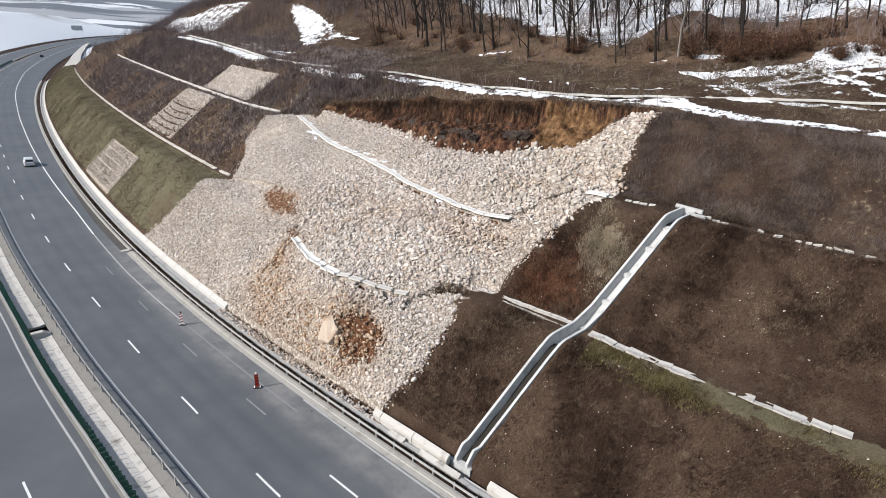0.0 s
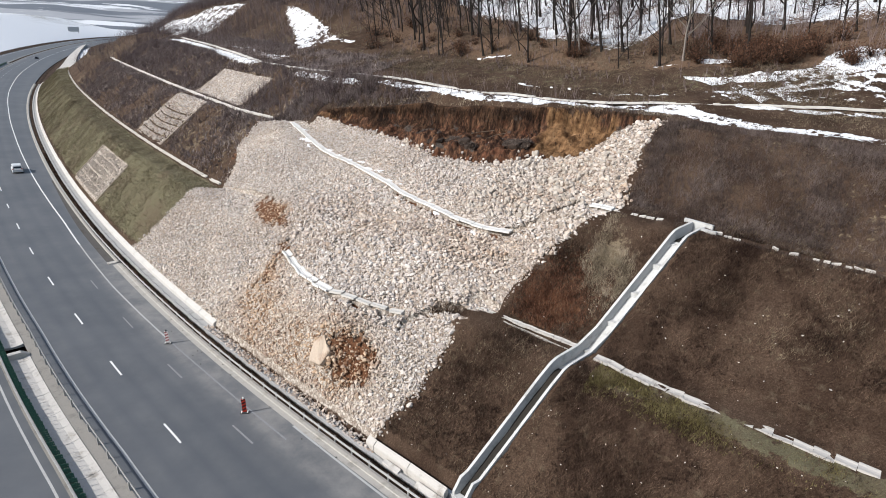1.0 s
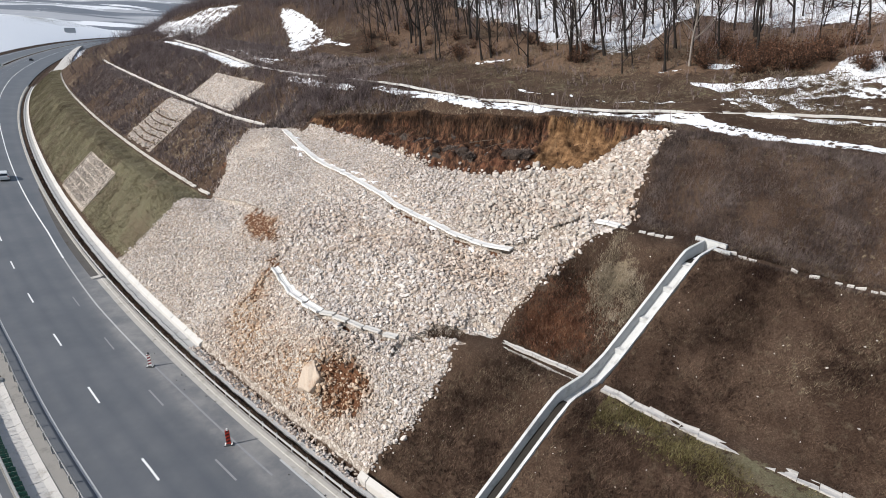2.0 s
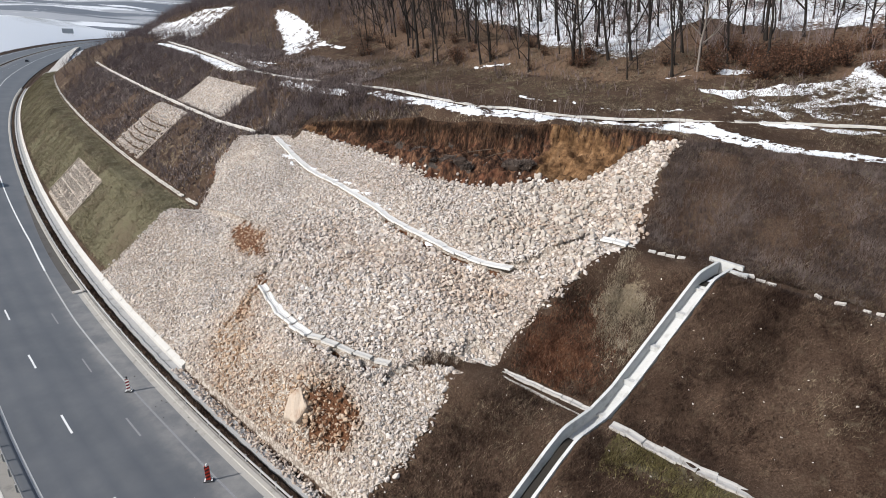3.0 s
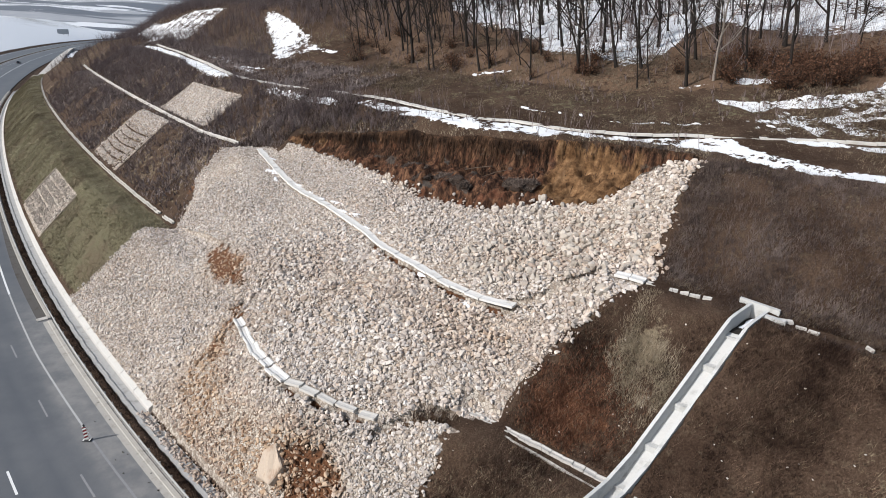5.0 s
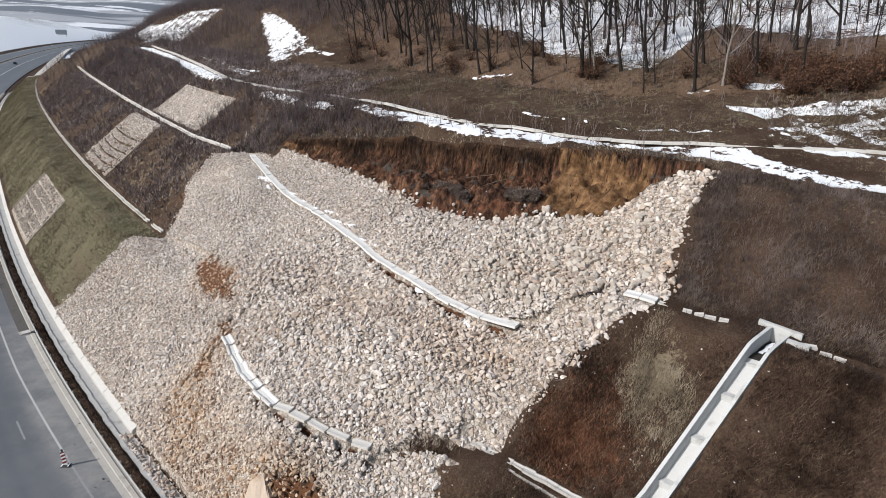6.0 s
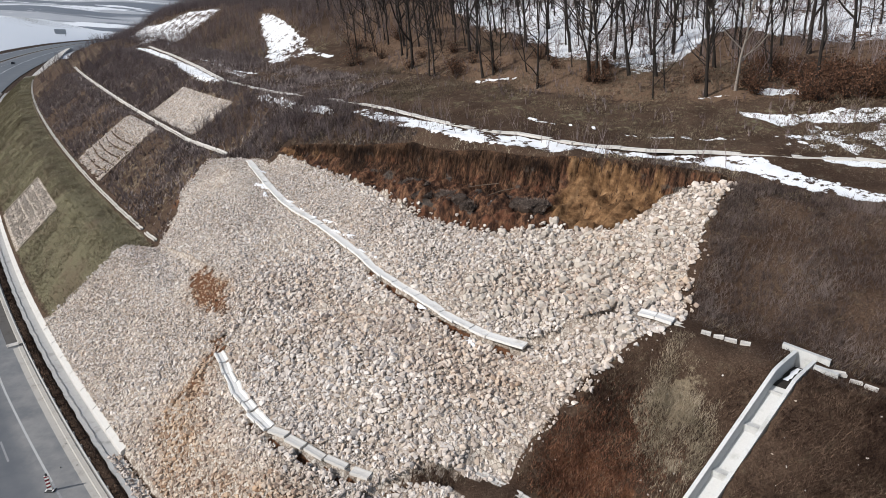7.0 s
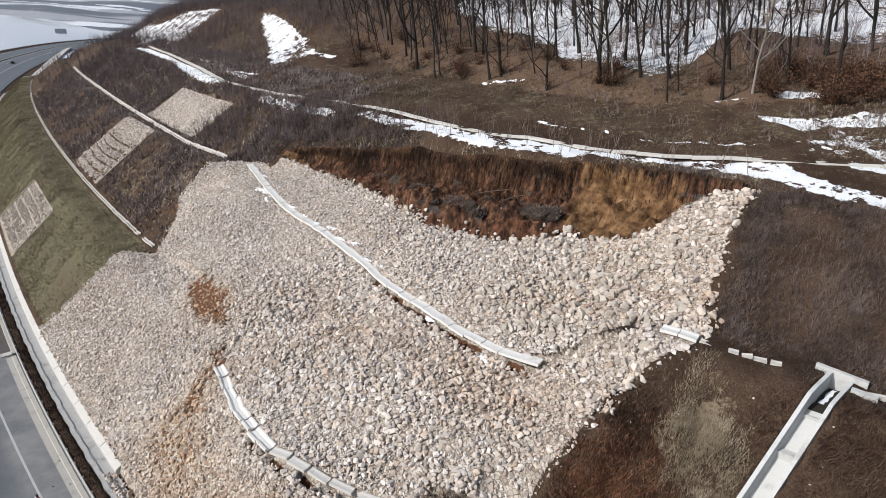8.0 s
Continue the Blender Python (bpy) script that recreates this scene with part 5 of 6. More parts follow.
tufts("dry_grass", 26000, (38, 66, 23.5, 37), lambda s, d: patchy(s, d, 3.0, 5.0), 0.26, 0.04, M_DUSK, "dry brown grass above the scarp", 39)
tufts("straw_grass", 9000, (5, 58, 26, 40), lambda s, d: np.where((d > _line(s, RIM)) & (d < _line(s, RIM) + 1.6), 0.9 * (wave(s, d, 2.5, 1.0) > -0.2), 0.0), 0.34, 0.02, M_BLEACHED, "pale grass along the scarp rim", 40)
tufts("olive_grass", 150000, (60, 296, 0.8, 12), lambda s, d: np.clip(patchy(s, d, 2.5, 2.0) + 0.3, 0, 1), 0.17, 0.024, M_OLIVE, "olive winter grass on the lowest slope", 34, 3, 1.0)
tufts("straw_grass", 40000, (60, 200, 0.8, 12), lambda s, d: np.clip(0.9 * blotch(s, d, 4.0, 4.0) + 0.1 * (d > 8), 0, 0.8), 0.22, 0.02, M_MEADOW, "brown dry grass among the olive on the lowest slope", 29, 3, 0.9)
tufts("rusty_grass", 24000, (0.5, 12, 11.8, 18.5), lambda s, d: np.clip(1.3 * blob(s, d, 5.2, 13.9, 3.4, 2.4), 0, 1) * patchy(s, d, 0.9, 2.0), 0.22, 0.026, M_RUST, "rusty red-brown grass beside the rock", 50)
tufts("olive_grass", 36000, (-24, -1, 7.6, 10.4), lambda s, d: patchy(s, d, 1.7, 4.0) * np.clip((d - 7.4) / 1.2, 0, 1) * 0.7, 0.15, 0.028, M_MOSS, "olive grass on the lower berm", 35)
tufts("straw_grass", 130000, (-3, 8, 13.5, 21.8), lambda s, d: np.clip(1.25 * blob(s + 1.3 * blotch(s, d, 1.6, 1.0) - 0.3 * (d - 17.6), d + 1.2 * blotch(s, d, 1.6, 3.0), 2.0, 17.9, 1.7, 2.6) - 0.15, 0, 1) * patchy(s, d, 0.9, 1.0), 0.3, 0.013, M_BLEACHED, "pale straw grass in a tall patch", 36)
tufts("straw_grass", 90000, (-24, 14, 1.0, 37), lambda s, d: np.clip(0.9 * blotch(s, d, 5.5, 8.0) + 0.03 + 0.5 * blob(s, d, 3.4, 20.3, 2.5, 1.3) + 0.25 * blob(s - 1.2 * (d - 18), d, -15.5, 18, 2.2, 3.2) + 0.3 * ramp(s, -1, 1) * (1 - ramp(d, 21, 23)) + 0.45 * band(d, 21.6, 24.6, 1.0) + 0.4 * blob(s, d, -12, 18.6, 7, 2.4) - 0.9 * band(d, 10.5, 15, 1.5) * (s < -1), 0, 0.7) * np.where((s < -1) & (d < 9), 0.4, 0.9), 0.22, 0.012, M_STRAW, "thin pale straw among the brown grass", 37, 3, 0.9)
tufts("straw_grass", 40000, (-24, 62, 40, 56), lambda s, d: np.clip(wave(s, d, 4.0, 2.0), 0, 0.6), 0.13, 0.022, M_STRAW, "thin straw on the hilltop meadow", 38)


def root_fringe():
    """Roots and torn turf hanging over the earth scarp, dark to paint shade under its rim."""
    r = np.random.default_rng(55)
    n = 15000
    s = r.uniform(4.5, 57, n)
    s = s[(s > 19) | (r.random(n) < 0.12)]
    n = len(s)
    rim, foot = _line(s, RIM), _line(s, FOOT)
    d = rim - (rim - foot) * np.where(r.random(n) < 0.6, np.abs(r.normal(0, 0.04, n)), np.abs(r.normal(0, 0.3, n))) + 0.1
    top = land(s, d, 0.06)
    hd = np.interp(s, S_AXIS, HEAD)
    out = -np.stack((np.cos(hd), np.sin(hd), 0 * hd), -1)
    drop = r.lognormal(-0.5, 0.5, n)
    tip = top + out * (0.25 * drop + 0.15)[:, None] + np.stack((r.normal(0, 0.12, n), r.normal(0, 0.12, n), -drop), -1)
    side = np.stack((-np.sin(hd), np.cos(hd), 0 * hd), -1) * (0.03 * r.uniform(0.5, 1.6, n))[:, None]
    v = np.stack((top - side + out * 0.08, top + side + out * 0.08, tip), 1).reshape(-1, 3)
    return place("root_fringe", soup("root_fringe", v, np.arange(len(v)).reshape(-1, 3)), M_ROOT, None, "roots and torn turf hanging over the scarp, coloured dark for rim shade", "roots", kind="stuff")


def ditch_weeds():
    r = np.random.default_rng(71)
    n = 26000
    s, d = r.uniform(-20, 140, n), r.uniform(-1.8, -1.02, n)
    ok = r.random(n) < 0.55 + 0.6 * blotch(s, 0 * s, 1.5, 2.0)
    s, d = s[ok], d[ok]
    x, y = plan(s, d)
    root = np.stack((x, y, fall(x, y) - 0.14), -1)
    ang, high = r.uniform(0, 6.283, len(s)), 0.16 * r.lognormal(0, 0.4, len(s))
    tip = root + np.stack((np.cos(ang) * 0.1, np.sin(ang) * 0.1, high), -1)
    side = np.stack((-np.sin(ang), np.cos(ang), 0 * ang), -1) * 0.03
    v = np.stack((root - side, root + side, tip), 1).reshape(-1, 3)
    place("ditch_weeds", soup("ditch_weeds", v, np.arange(len(v)).reshape(-1, 3)), M_DRY, None, "dark dead weeds in the earth ditch behind the rail", "weeds", kind="stuff")


ditch_weeds()
# root colour kept near black so the fringe also paints the overhang's shadow band
M_ROOT = make_blade("roots_and_rim_shade", (0.008, 0.005, 0.004), (0.03, 0.017, 0.011), (0.1, 0.056, 0.033))
root_fringe()


# ---- bare brush ----
def tube(points, radii, sides=5):
    """Verts and quads of a tapered tube."""
    pts = np.asarray(points, float)
    k = np.arange(sides) * 2 * np.pi / sides
    verts, faces = [], []
    for i, p in enumerate(pts):
        q = pts[min(i + 1, len(pts) - 1)] - pts[max(i - 1, 0)]
        q = q / (np.linalg.norm(q) + 1e-9)
        a = np.cross(q, (0.3, 1.0, 0.1))
        a /= np.linalg.norm(a) + 1e-9
        b = np.cross(q, a)
        verts.append(p + radii[i] * (np.cos(k)[:, None] * a + np.sin(k)[:, None] * b))
    for i in range(len(pts) - 1):
        for j in range(sides):
            c = (j + 1) % sides
            faces.append((i * sides + j, i * sides + c, (i + 1) * sides + c, (i + 1) * sides + j))
    return np.concatenate(verts), np.array(faces)


def joined(name, tubes):
    v, f, n = [], [], 0
    for a, b in tubes:
        v.append(a)
        f.append(b + n)
        n += len(a)
    return soup(name, np.concatenate(v), np.concatenate(f), True)


def brush(n, box4, keep, tall, label, seed, stems=6, free=True, thin=1.0, material=None):
    r = np.random.default_rng(seed)
    s, d = r.uniform(box4[0], box4[1], n), r.uniform(box4[2], box4[3], n)
    ok = clear_of_works(s, d, free) & (r.random(n) < keep(s, d))
    s, d = np.repeat(s[ok], stems), np.repeat(d[ok], stems)
    n = len(s)
    root = land(s, d, -0.1)
    ang, high = r.uniform(0, 6.283, n), tall * r.lognormal(0, 0.3, n)
    out = np.stack((np.cos(ang), np.sin(ang), 0 * ang), -1)
    mid = root + out * (high * r.uniform(0.05, 0.25, n))[:, None] + np.stack((0 * high, 0 * high, high * 0.55), -1)
    tip = mid + out * (high * r.uniform(0.0, 0.3, n))[:, None] + np.stack((0 * high, 0 * high, high * 0.45), -1)
    v = []
    for a, b, w0, w1 in ((root, mid, 0.022, 0.014), (mid, tip, 0.014, 0.004), (mid, tip + r.normal(0, 0.16, (n, 3)) * high[:, None], 0.01, 0.003)):
        e = np.stack((-np.sin(ang), np.cos(ang), 0 * ang), -1)
        w0, w1 = w0 * thin, w1 * thin
        v.append(np.stack((a - e * w0, a + e * w0, b + e * w1, b - e * w1), 1))
        v.append(np.stack((a - out * w0, a + out * w0, b + out * w1, b - out * w1), 1))
    v = np.concatenate(v).reshape(-1, 3)
    me = soup("brush", v, np.arange(len(v)).reshape(-1, 4))
    return place("brush", me, material or M_TWIG, None, label, "brush", kind="stuff")


brush(2300, (58, 200, 24.5, 34), lambda s, d: patchy(s, d, 4, 2.0), 1.5, "dense bare brown brush on the upper slope", 41)
brush(1500, (60, 200, 12.6, 21.5), lambda s, d: patchy(s, d, 4, 4.0) * np.where(s < 90, 1, 0.9), 0.9, "dark low brush on the middle slope", 42)
brush(5000, (-24, 8, 24.5, 35), lambda s, d: np.clip(patchy(s, d, 3, 6.0) + 0.2, 0, 1), 0.55, "thin bare brush above the upper berm", 43, 4, True, 0.5, M_STEM)
brush(230, (6, 60, 33, 39), lambda s, d: np.where(d > _line(s, RIM) + 0.5, 0.8, 0.0), 1.6, "bare saplings standing along the scarp rim", 44, 2, False)
brush(9000, (88, 330, 38, 80), lambda s, d: np.clip(patchy(s, d, 9, 1.0) + 0.25, 0, 1) * np.where((s > 104) & (d > 41), 1, 0.3), 2.4, "dense leafless thicket on the far hillside", 45, 4)
brush(1500, (190, 560, 14, 60), lambda s, d: 0.8 * (d > _line(s, ((285, 14.0), (320, 20.0), (430, 24.0), (560, 16.0)))), 2.4, "leafless thicket beside the far road", 46)
brush(700, (40, 64, 24.5, 36), lambda s, d: np.where(d > _line(s, RIM) + 0.4, 0.8, 0.0), 1.1, "bare brush beside the scarp", 48)
brush(2200, (-45, 110, 58, 105), lambda s, d: patchy(s, d, 6, 3.0), 3.2, "thin undergrowth stems in the wood", 49, 4)
brush(900, (-20, 75, 45, 56), lambda s, d: patchy(s, d, 4, 7.0) * 0.6, 0.7, "low bare shrubs at the wood's edge", 47, 5)

# ---- the wood ----
M_BARK = make_concrete("dark_bark", (0.009, 0.007, 0.006), (0.03, 0.023, 0.019), (0.008, 0.006, 0.005), 0.5)
M_BARK_PALE = make_concrete("pale_bark", (0.16, 0.135, 0.115), (0.28, 0.245, 0.215), (0.08, 0.065, 0.055), 0.5)
M_LEAF = make_blade("clinging_dead_leaves", (0.045, 0.022, 0.014), (0.1, 0.052, 0.032), (0.18, 0.1, 0.065))


def tree_meshes(seed, high, girth, low_limbs):
    r = np.random.default_rng(seed)
    n = 11
    zs = np.linspace(-0.3, high, n)
    sway = np.cumsum(r.normal(0, 0.3, (n, 2)), 0) * np.linspace(0, 1, n)[:, None]
    stem = np.column_stack((sway, zs))
    girth = girth * 0.82
    rad = girth * (1 - 0.8 * np.linspace(0, 1, n)) + girth * 0.5 * np.exp(-np.linspace(0, 1, n) * 30)
    trunk = joined("trunk", [tube(stem, rad, 7)])
    limbs = []
    for _ in range(int(r.integers(1, 4))):                # strong low forks
        q = r.uniform(0.08, 0.4)
        p = np.array([np.interp(q * high, zs, stem[:, k]) for k in range(3)])
        a, pts = r.uniform(0, 6.283), [p]
        for k in range(6):
            tilt = 0.75 + 0.1 * k + r.normal(0, 0.08)
            pts.append(pts[-1] + np.array([np.cos(a) * np.cos(tilt), np.sin(a) * np.cos(tilt), np.sin(tilt)]) * high * r.uniform(0.07, 0.12))
            a += r.normal(0, 0.25)
        limbs.append(tube(pts, girth * r.uniform(0.4, 0.65) * np.linspace(1, 0.25, 7), 5))
    for _ in range(20):
        q = r.uniform(low_limbs, 0.97)
        p = np.array([np.interp(q * high, zs, stem[:, k]) for k in range(3)])
        a, up, long = r.uniform(0, 6.283), r.uniform(0.5, 1.2), r.uniform(1.2, 4.2) * (1.15 - q) * 1.3 + 0.6
        way = np.array([np.cos(a) * np.cos(up), np.sin(a) * np.cos(up), np.sin(up)])
        pts = [p]
        for _ in range(4):
            way = way + r.normal(0, 0.14, 3) + np.array([0, 0, 0.1])
            way /= np.linalg.norm(way)
            pts.append(pts[-1] + way * long / 4)
        g = girth * 0.32 * (1.1 - q) + 0.012
        limbs.append(tube(pts, g * np.linspace(1, 0.25, 5), 4))
        for _ in range(5):
            i = int(r.integers(1, 5))
            w = way + r.normal(0, 0.5, 3)
            w /= np.linalg.norm(w)
            e = pts[i] + w * r.uniform(0.4, 1.3)
            limbs.append(tube([pts[i], (pts[i] + e) / 2 + r.normal(0, 0.05, 3), e], [g * 0.3, g * 0.2, 0.005], 3))
    return trunk, joined("crown", limbs)


TREES = [tree_meshes(60 + k, *spec) for k, spec in enumerate(((16, 0.16, 0.2), (18, 0.2, 0.3), (15, 0.13, 0.15), (19, 0.23, 0.35), (13, 0.1, 0.14), (17, 0.18, 0.12), (14, 0.12, 0.22)))]


def plant(s, d, kind, turn, scale, lean, pale, group="trees of the wood"):
    tr, cr = TREES[kind]
    ob = thing("tree", Matrix.Translation(on(s, d, -0.05)) @ pose(0, 0, 0, lean[0], lean[1], 0) @ pose(0, 0, 0, 0, 0, turn) @ Matrix.Scale(scale, 4),
               "slender pale-barked leafless tree" if pale else "slender dark-barked leafless tree at the wood", "tree", group)
    for name, me in (("trunk", tr), ("crown", cr)):
        p = new(name, me)
        p.parent = ob
        if not me.materials:
            me.materials.append(None)
        p.material_slots[0].link = "OBJECT"
        p.material_slots[0].material = M_BARK_PALE if pale else M_BARK
    return ob


FRONT = ((74.9, 54.2), (76.0, 50.0), (75.6, 50.5), (61.6, 51.6), (55.3, 49.9), (54.6, 50.3), (45.7, 51.6), (44.8, 52.8), (45.2, 53.5), (34.6, 50.4), (29.3, 54.5), (28.4, 53.4),
         (27.5, 53.7), (26.8, 53.9), (24.2, 56.2), (18.4, 51.3), (18.2, 53.8), (13.1, 52.8), (10.7, 54.8), (14.2, 56.0), (22.3, 65.3), (15.2, 61.1),
         (7.6, 81.4), (2.4, 73.3), (11.1, 66.7), (8.3, 58.9), (110.7, 66.9), (105.1, 70.3), (82.5, 60.6), (74.6, 59.6), (69.7, 59.3), (69.1, 62.6), (63.2, 62.0),
         (59.2, 60.7), (55.3, 66.4), (39.1, 63.5), (34.7, 64.9))
tr_rng = np.random.default_rng(77)
spots = list(FRONT)
tries = 0
while len(spots) < 440 and tries < 20000:
    tries += 1
    s, d = tr_rng.uniform(-60, 125), 54 + 76 * tr_rng.random() ** 1.25
    edge = 54 + 14 * ramp(-s, -12, 6) + 8 * ramp(s, 70, 100)
    if d > edge and all((s - a) ** 2 + (d - b) ** 2 > 2.2 ** 2 for a, b in spots):
        spots.append((s, d))
spots.sort(key=lambda q: q[1])
far_v, far_f, far_n = [], [], 0
for i, (s, d) in enumerate(spots):
    kind, turn, scale = int(tr_rng.integers(0, len(TREES))), tr_rng.uniform(0, 360), tr_rng.uniform(0.8, 1.25)
    lean, pale = tuple(tr_rng.normal(0, 2.6, 2) + np.array([0.0, -7.0])), (s, d) == FRONT[18] or tr_rng.random() < 0.04
    if i < 295:
        plant(s, d, kind, turn, scale, lean, pale)
        continue
    m = np.array(Matrix.Translation(on(s, d, -0.05)) @ pose(0, 0, 0, lean[0], lean[1], 0) @ pose(0, 0, 0, 0, 0, turn) @ Matrix.Scale(scale, 4))
    for me in TREES[kind]:                                # deep in the wood the stems run together
        co = np.empty(3 * len(me.vertices), np.float32)
        me.vertices.foreach_get("co", co)
        quads = np.empty(4 * len(me.polygons), np.int32)
        me.loops.foreach_get("vertex_index", quads)
        far_v.append(co.reshape(-1, 3) @ m[:3, :3].T + m[:3, 3])
        far_f.append(quads.reshape(-1, 4) + far_n)
        far_n += len(me.vertices)
place("far_wood", soup("far_wood", np.concatenate(far_v), np.concatenate(far_f), True), M_BARK, None, "leafless dark trees deep in the snowy wood", "wood", kind="stuff")


def bush_mesh(seed, size, leaves):
    r = np.random.default_rng(seed)
    twigs, quads = [], []
    for _ in range(26):
        a, up = r.uniform(0, 6.283), r.uniform(0.6, 1.45)
        way = np.array([np.cos(a) * np.cos(up), np.sin(a) * np.cos(up), np.sin(up)])
        pts = [np.array([0, 0, -0.1])]
        for _ in range(4):
            way = way + r.normal(0, 0.2, 3)
            way /= np.linalg.norm(way)
            pts.append(pts[-1] + way * size * r.uniform(0.18, 0.34))
        twigs.append(tube(pts, 0.03 * np.linspace(1, 0.2, 5), 3))
        for _ in range(leaves):
            p = pts[int(r.integers(1, 5))] + r.normal(0, 0.16, 3) * size
            e, g = r.normal(0, 0.045, 3), r.normal(0, 0.045, 3)
            quads.append(np.stack((p - e, p + g, p + e, p - g)))
    return joined("twigs", twigs), (soup("leaves", np.concatenate(quads), np.arange(4 * len(quads)).reshape(-1, 4)) if quads else None)


BUSH = [bush_mesh(90 + k, 1.5 + 0.4 * k, 20) for k in range(3)]
bush_at = [(50.0, 50.5), (51.2, 51.4), (52.3, 51.9), (76.3, 49.6), (75.0, 50.4), (28.7, 53.3), (27.4, 53.2), (26.6, 53.6), (34.6, 50.6), (3.8, 54.5), (0.5, 55.5), (62.0, 51.4)]
bush_at += [(q, float(tr_rng.uniform(54.0, 64.0) + 0.25 * max(0.0, -q))) for q in (float(tr_rng.uniform(-26, 11)) for _ in range(95))]
bush_at += [(float(tr_rng.uniform(14, 90)), float(tr_rng.uniform(53, 62))) for _ in range(18)]
for s, d in bush_at:
    tw, lv = BUSH[int(tr_rng.integers(0, 3))]
    ob = thing("bush", Matrix.Translation(on(s, d, 0)) @ pose(0, 0, 0, 0, 0, tr_rng.uniform(0, 360)) @ Matrix.Scale(tr_rng.uniform(0.7, 1.2), 4),
               "leafless bush with clinging red-brown dead leaves", "bush", "bushes at the wood's edge")
    place("branching", tw, M_BARK, ob)
    place("foliage", lv, M_LEAF, ob, "red-brown dead leaves")

# ---- clods of turf slumped on the scarp ----
def turf_clod(s, d, long, wide, high, turn, seed):
    r = np.random.default_rng(seed)
    bm = bmesh.new()
    bmesh.ops.create_icosphere(bm, subdivisions=3, radius=0.5)
    for vert in bm.verts:
        c = vert.co
        c += Vector(noise.noise_vector(c * 3.2 + Vector((seed, 1.7, 0.4)))) * 0.22 + Vector(noise.noise_vector(c * 9.0 + Vector((1.0, seed, 2.0)))) * 0.07
        vert.co = Vector((c.x * long, c.y * wide, min(c.z, 0.28 + 0.05 * c.x) * high))
    me = bpy.data.meshes.new("turf_clod")
    bm.normal_update()
    bm.to_mesh(me)
    base = on(s, d, -0.15)
    pick = [f for f in bm.faces if f.normal.z > 0.25]
    blades = []
    for _ in range(900):
        f = pick[int(r.integers(0, len(pick)))]
        p = np.array(f.calc_center_median()) + r.normal(0, 0.1, 3) * np.array([1, 1, 0.2])
        e = r.normal(0, 1, 3) * np.array([1, 1, 0.2])
        e = e / np.linalg.norm(e)
        tip = p + e * r.uniform(0.1, 0.35) + np.array([0, 0, r.uniform(0.02, 0.22)])
        side = np.array([-e[1], e[0], 0.0]) * 0.03
        blades.append(np.stack((p - side, p + side, tip)))
    bm.free()
    ob = place("turf_clod", me, M_TURF, None, "grey-brown clod of turf slumped on the earth scarp", "turf clod", "turf clods")
    hd = math.degrees(float(np.interp(s, S_AXIS, HEAD)))
    ob.matrix_world = Matrix.Translation(base) @ pose(0, 0, 0, -14, 8, hd + 90 + turn)
    place("grass_mat", soup("grass_mat", np.concatenate(blades), np.arange(3 * len(blades)).reshape(-1, 3)), M_MAT, ob, "matted dry grass", kind="stuff")


M_TURF = make_concrete("slumped_turf", (0.018, 0.012, 0.009), (0.07, 0.05, 0.04), (0.03, 0.018, 0.012), 0.8)
M_MAT = make_blade("slumped_dry_grass", (0.04, 0.03, 0.025), (0.11, 0.085, 0.072), (0.2, 0.165, 0.14))
for k, (s, d, a, b, h, t) in enumerate(((34.4, 28.6, 4.6, 1.7, 1.4, 4), (28.8, 28.3, 4.6, 1.9, 1.5, -6), (22.6, 29.6, 4.4, 1.9, 1.5, 8), (19.4, 29.7, 2.8, 1.8, 1.6, 0), (31.5, 27.5, 2.2, 1.3, 1.1, 20), (25.8, 27.6, 2.4, 1.3, 1.2, -15))):
    turf_clod(s, d, a, b, h, t, 5 + k)

# ---- fallen poles and lumps of old snow ----
M_WOOD = make_plain("weathered_wood", (0.11, 0.08, 0.058), 0.85, wear=0.3)
for (a, b, label) in (((25.0, 31.6), (28.6, 29.2), "thin fallen pole leaning across the earth scarp"), ((23.0, 31.4), (24.6, 29.4), "bare fallen branch on the earth scarp"), ((52.5, 41.5), (50.6, 43.2), "weathered stake lying in the meadow")):
    p, q = on(*a, 0.5), on(*b, 0.35)
    vv, ff = tube([p, (p + q) / 2 + Vector((0.1, 0, 0.12)), q], [0.045, 0.04, 0.02], 6)
    place("fallen_pole", soup("fallen_pole", vv, ff, True), M_WOOD, None, label, "fallen pole")


def snow_lump(s, d, long, wide, turn, seed):
    """A ragged flat remnant of snow lying on the land."""
    r = np.random.default_rng(seed)
    rim_pts, n = [], 19
    for k in range(n):
        a = 2 * np.pi * k / n
        q = r.uniform(0.55, 1.15) * (0.8 + 0.2 * math.sin(3 * a + seed))
        rim_pts.append((math.cos(a) * long / 2 * q, math.sin(a) * wide / 2 * q))
    c, e = math.cos(turn), math.sin(turn)
    verts = []
    for scale, lift in ((1.0, -0.02), (0.78, 0.1), (0.35, 0.13)):
        for x, y in rim_pts:
            verts.append(on(s + (x * c - y * e) * scale, d + (x * e + y * c) * scale, lift + r.uniform(-0.03, 0.03)))
    verts.append(on(s, d, 0.14))
    faces = [(i * n + k, i * n + (k + 1) % n, (i + 1) * n + (k + 1) % n, (i + 1) * n + k) for i in range(2) for k in range(n)]
    faces += [(2 * n + k, 2 * n + (k + 1) % n, 3 * n) for k in range(n)]
    return place("snow_patch", mesh_of("snow_patch", verts, faces, True), M_SNOW, None, "small ragged remnant of old snow", "snow", "remnants of snow")


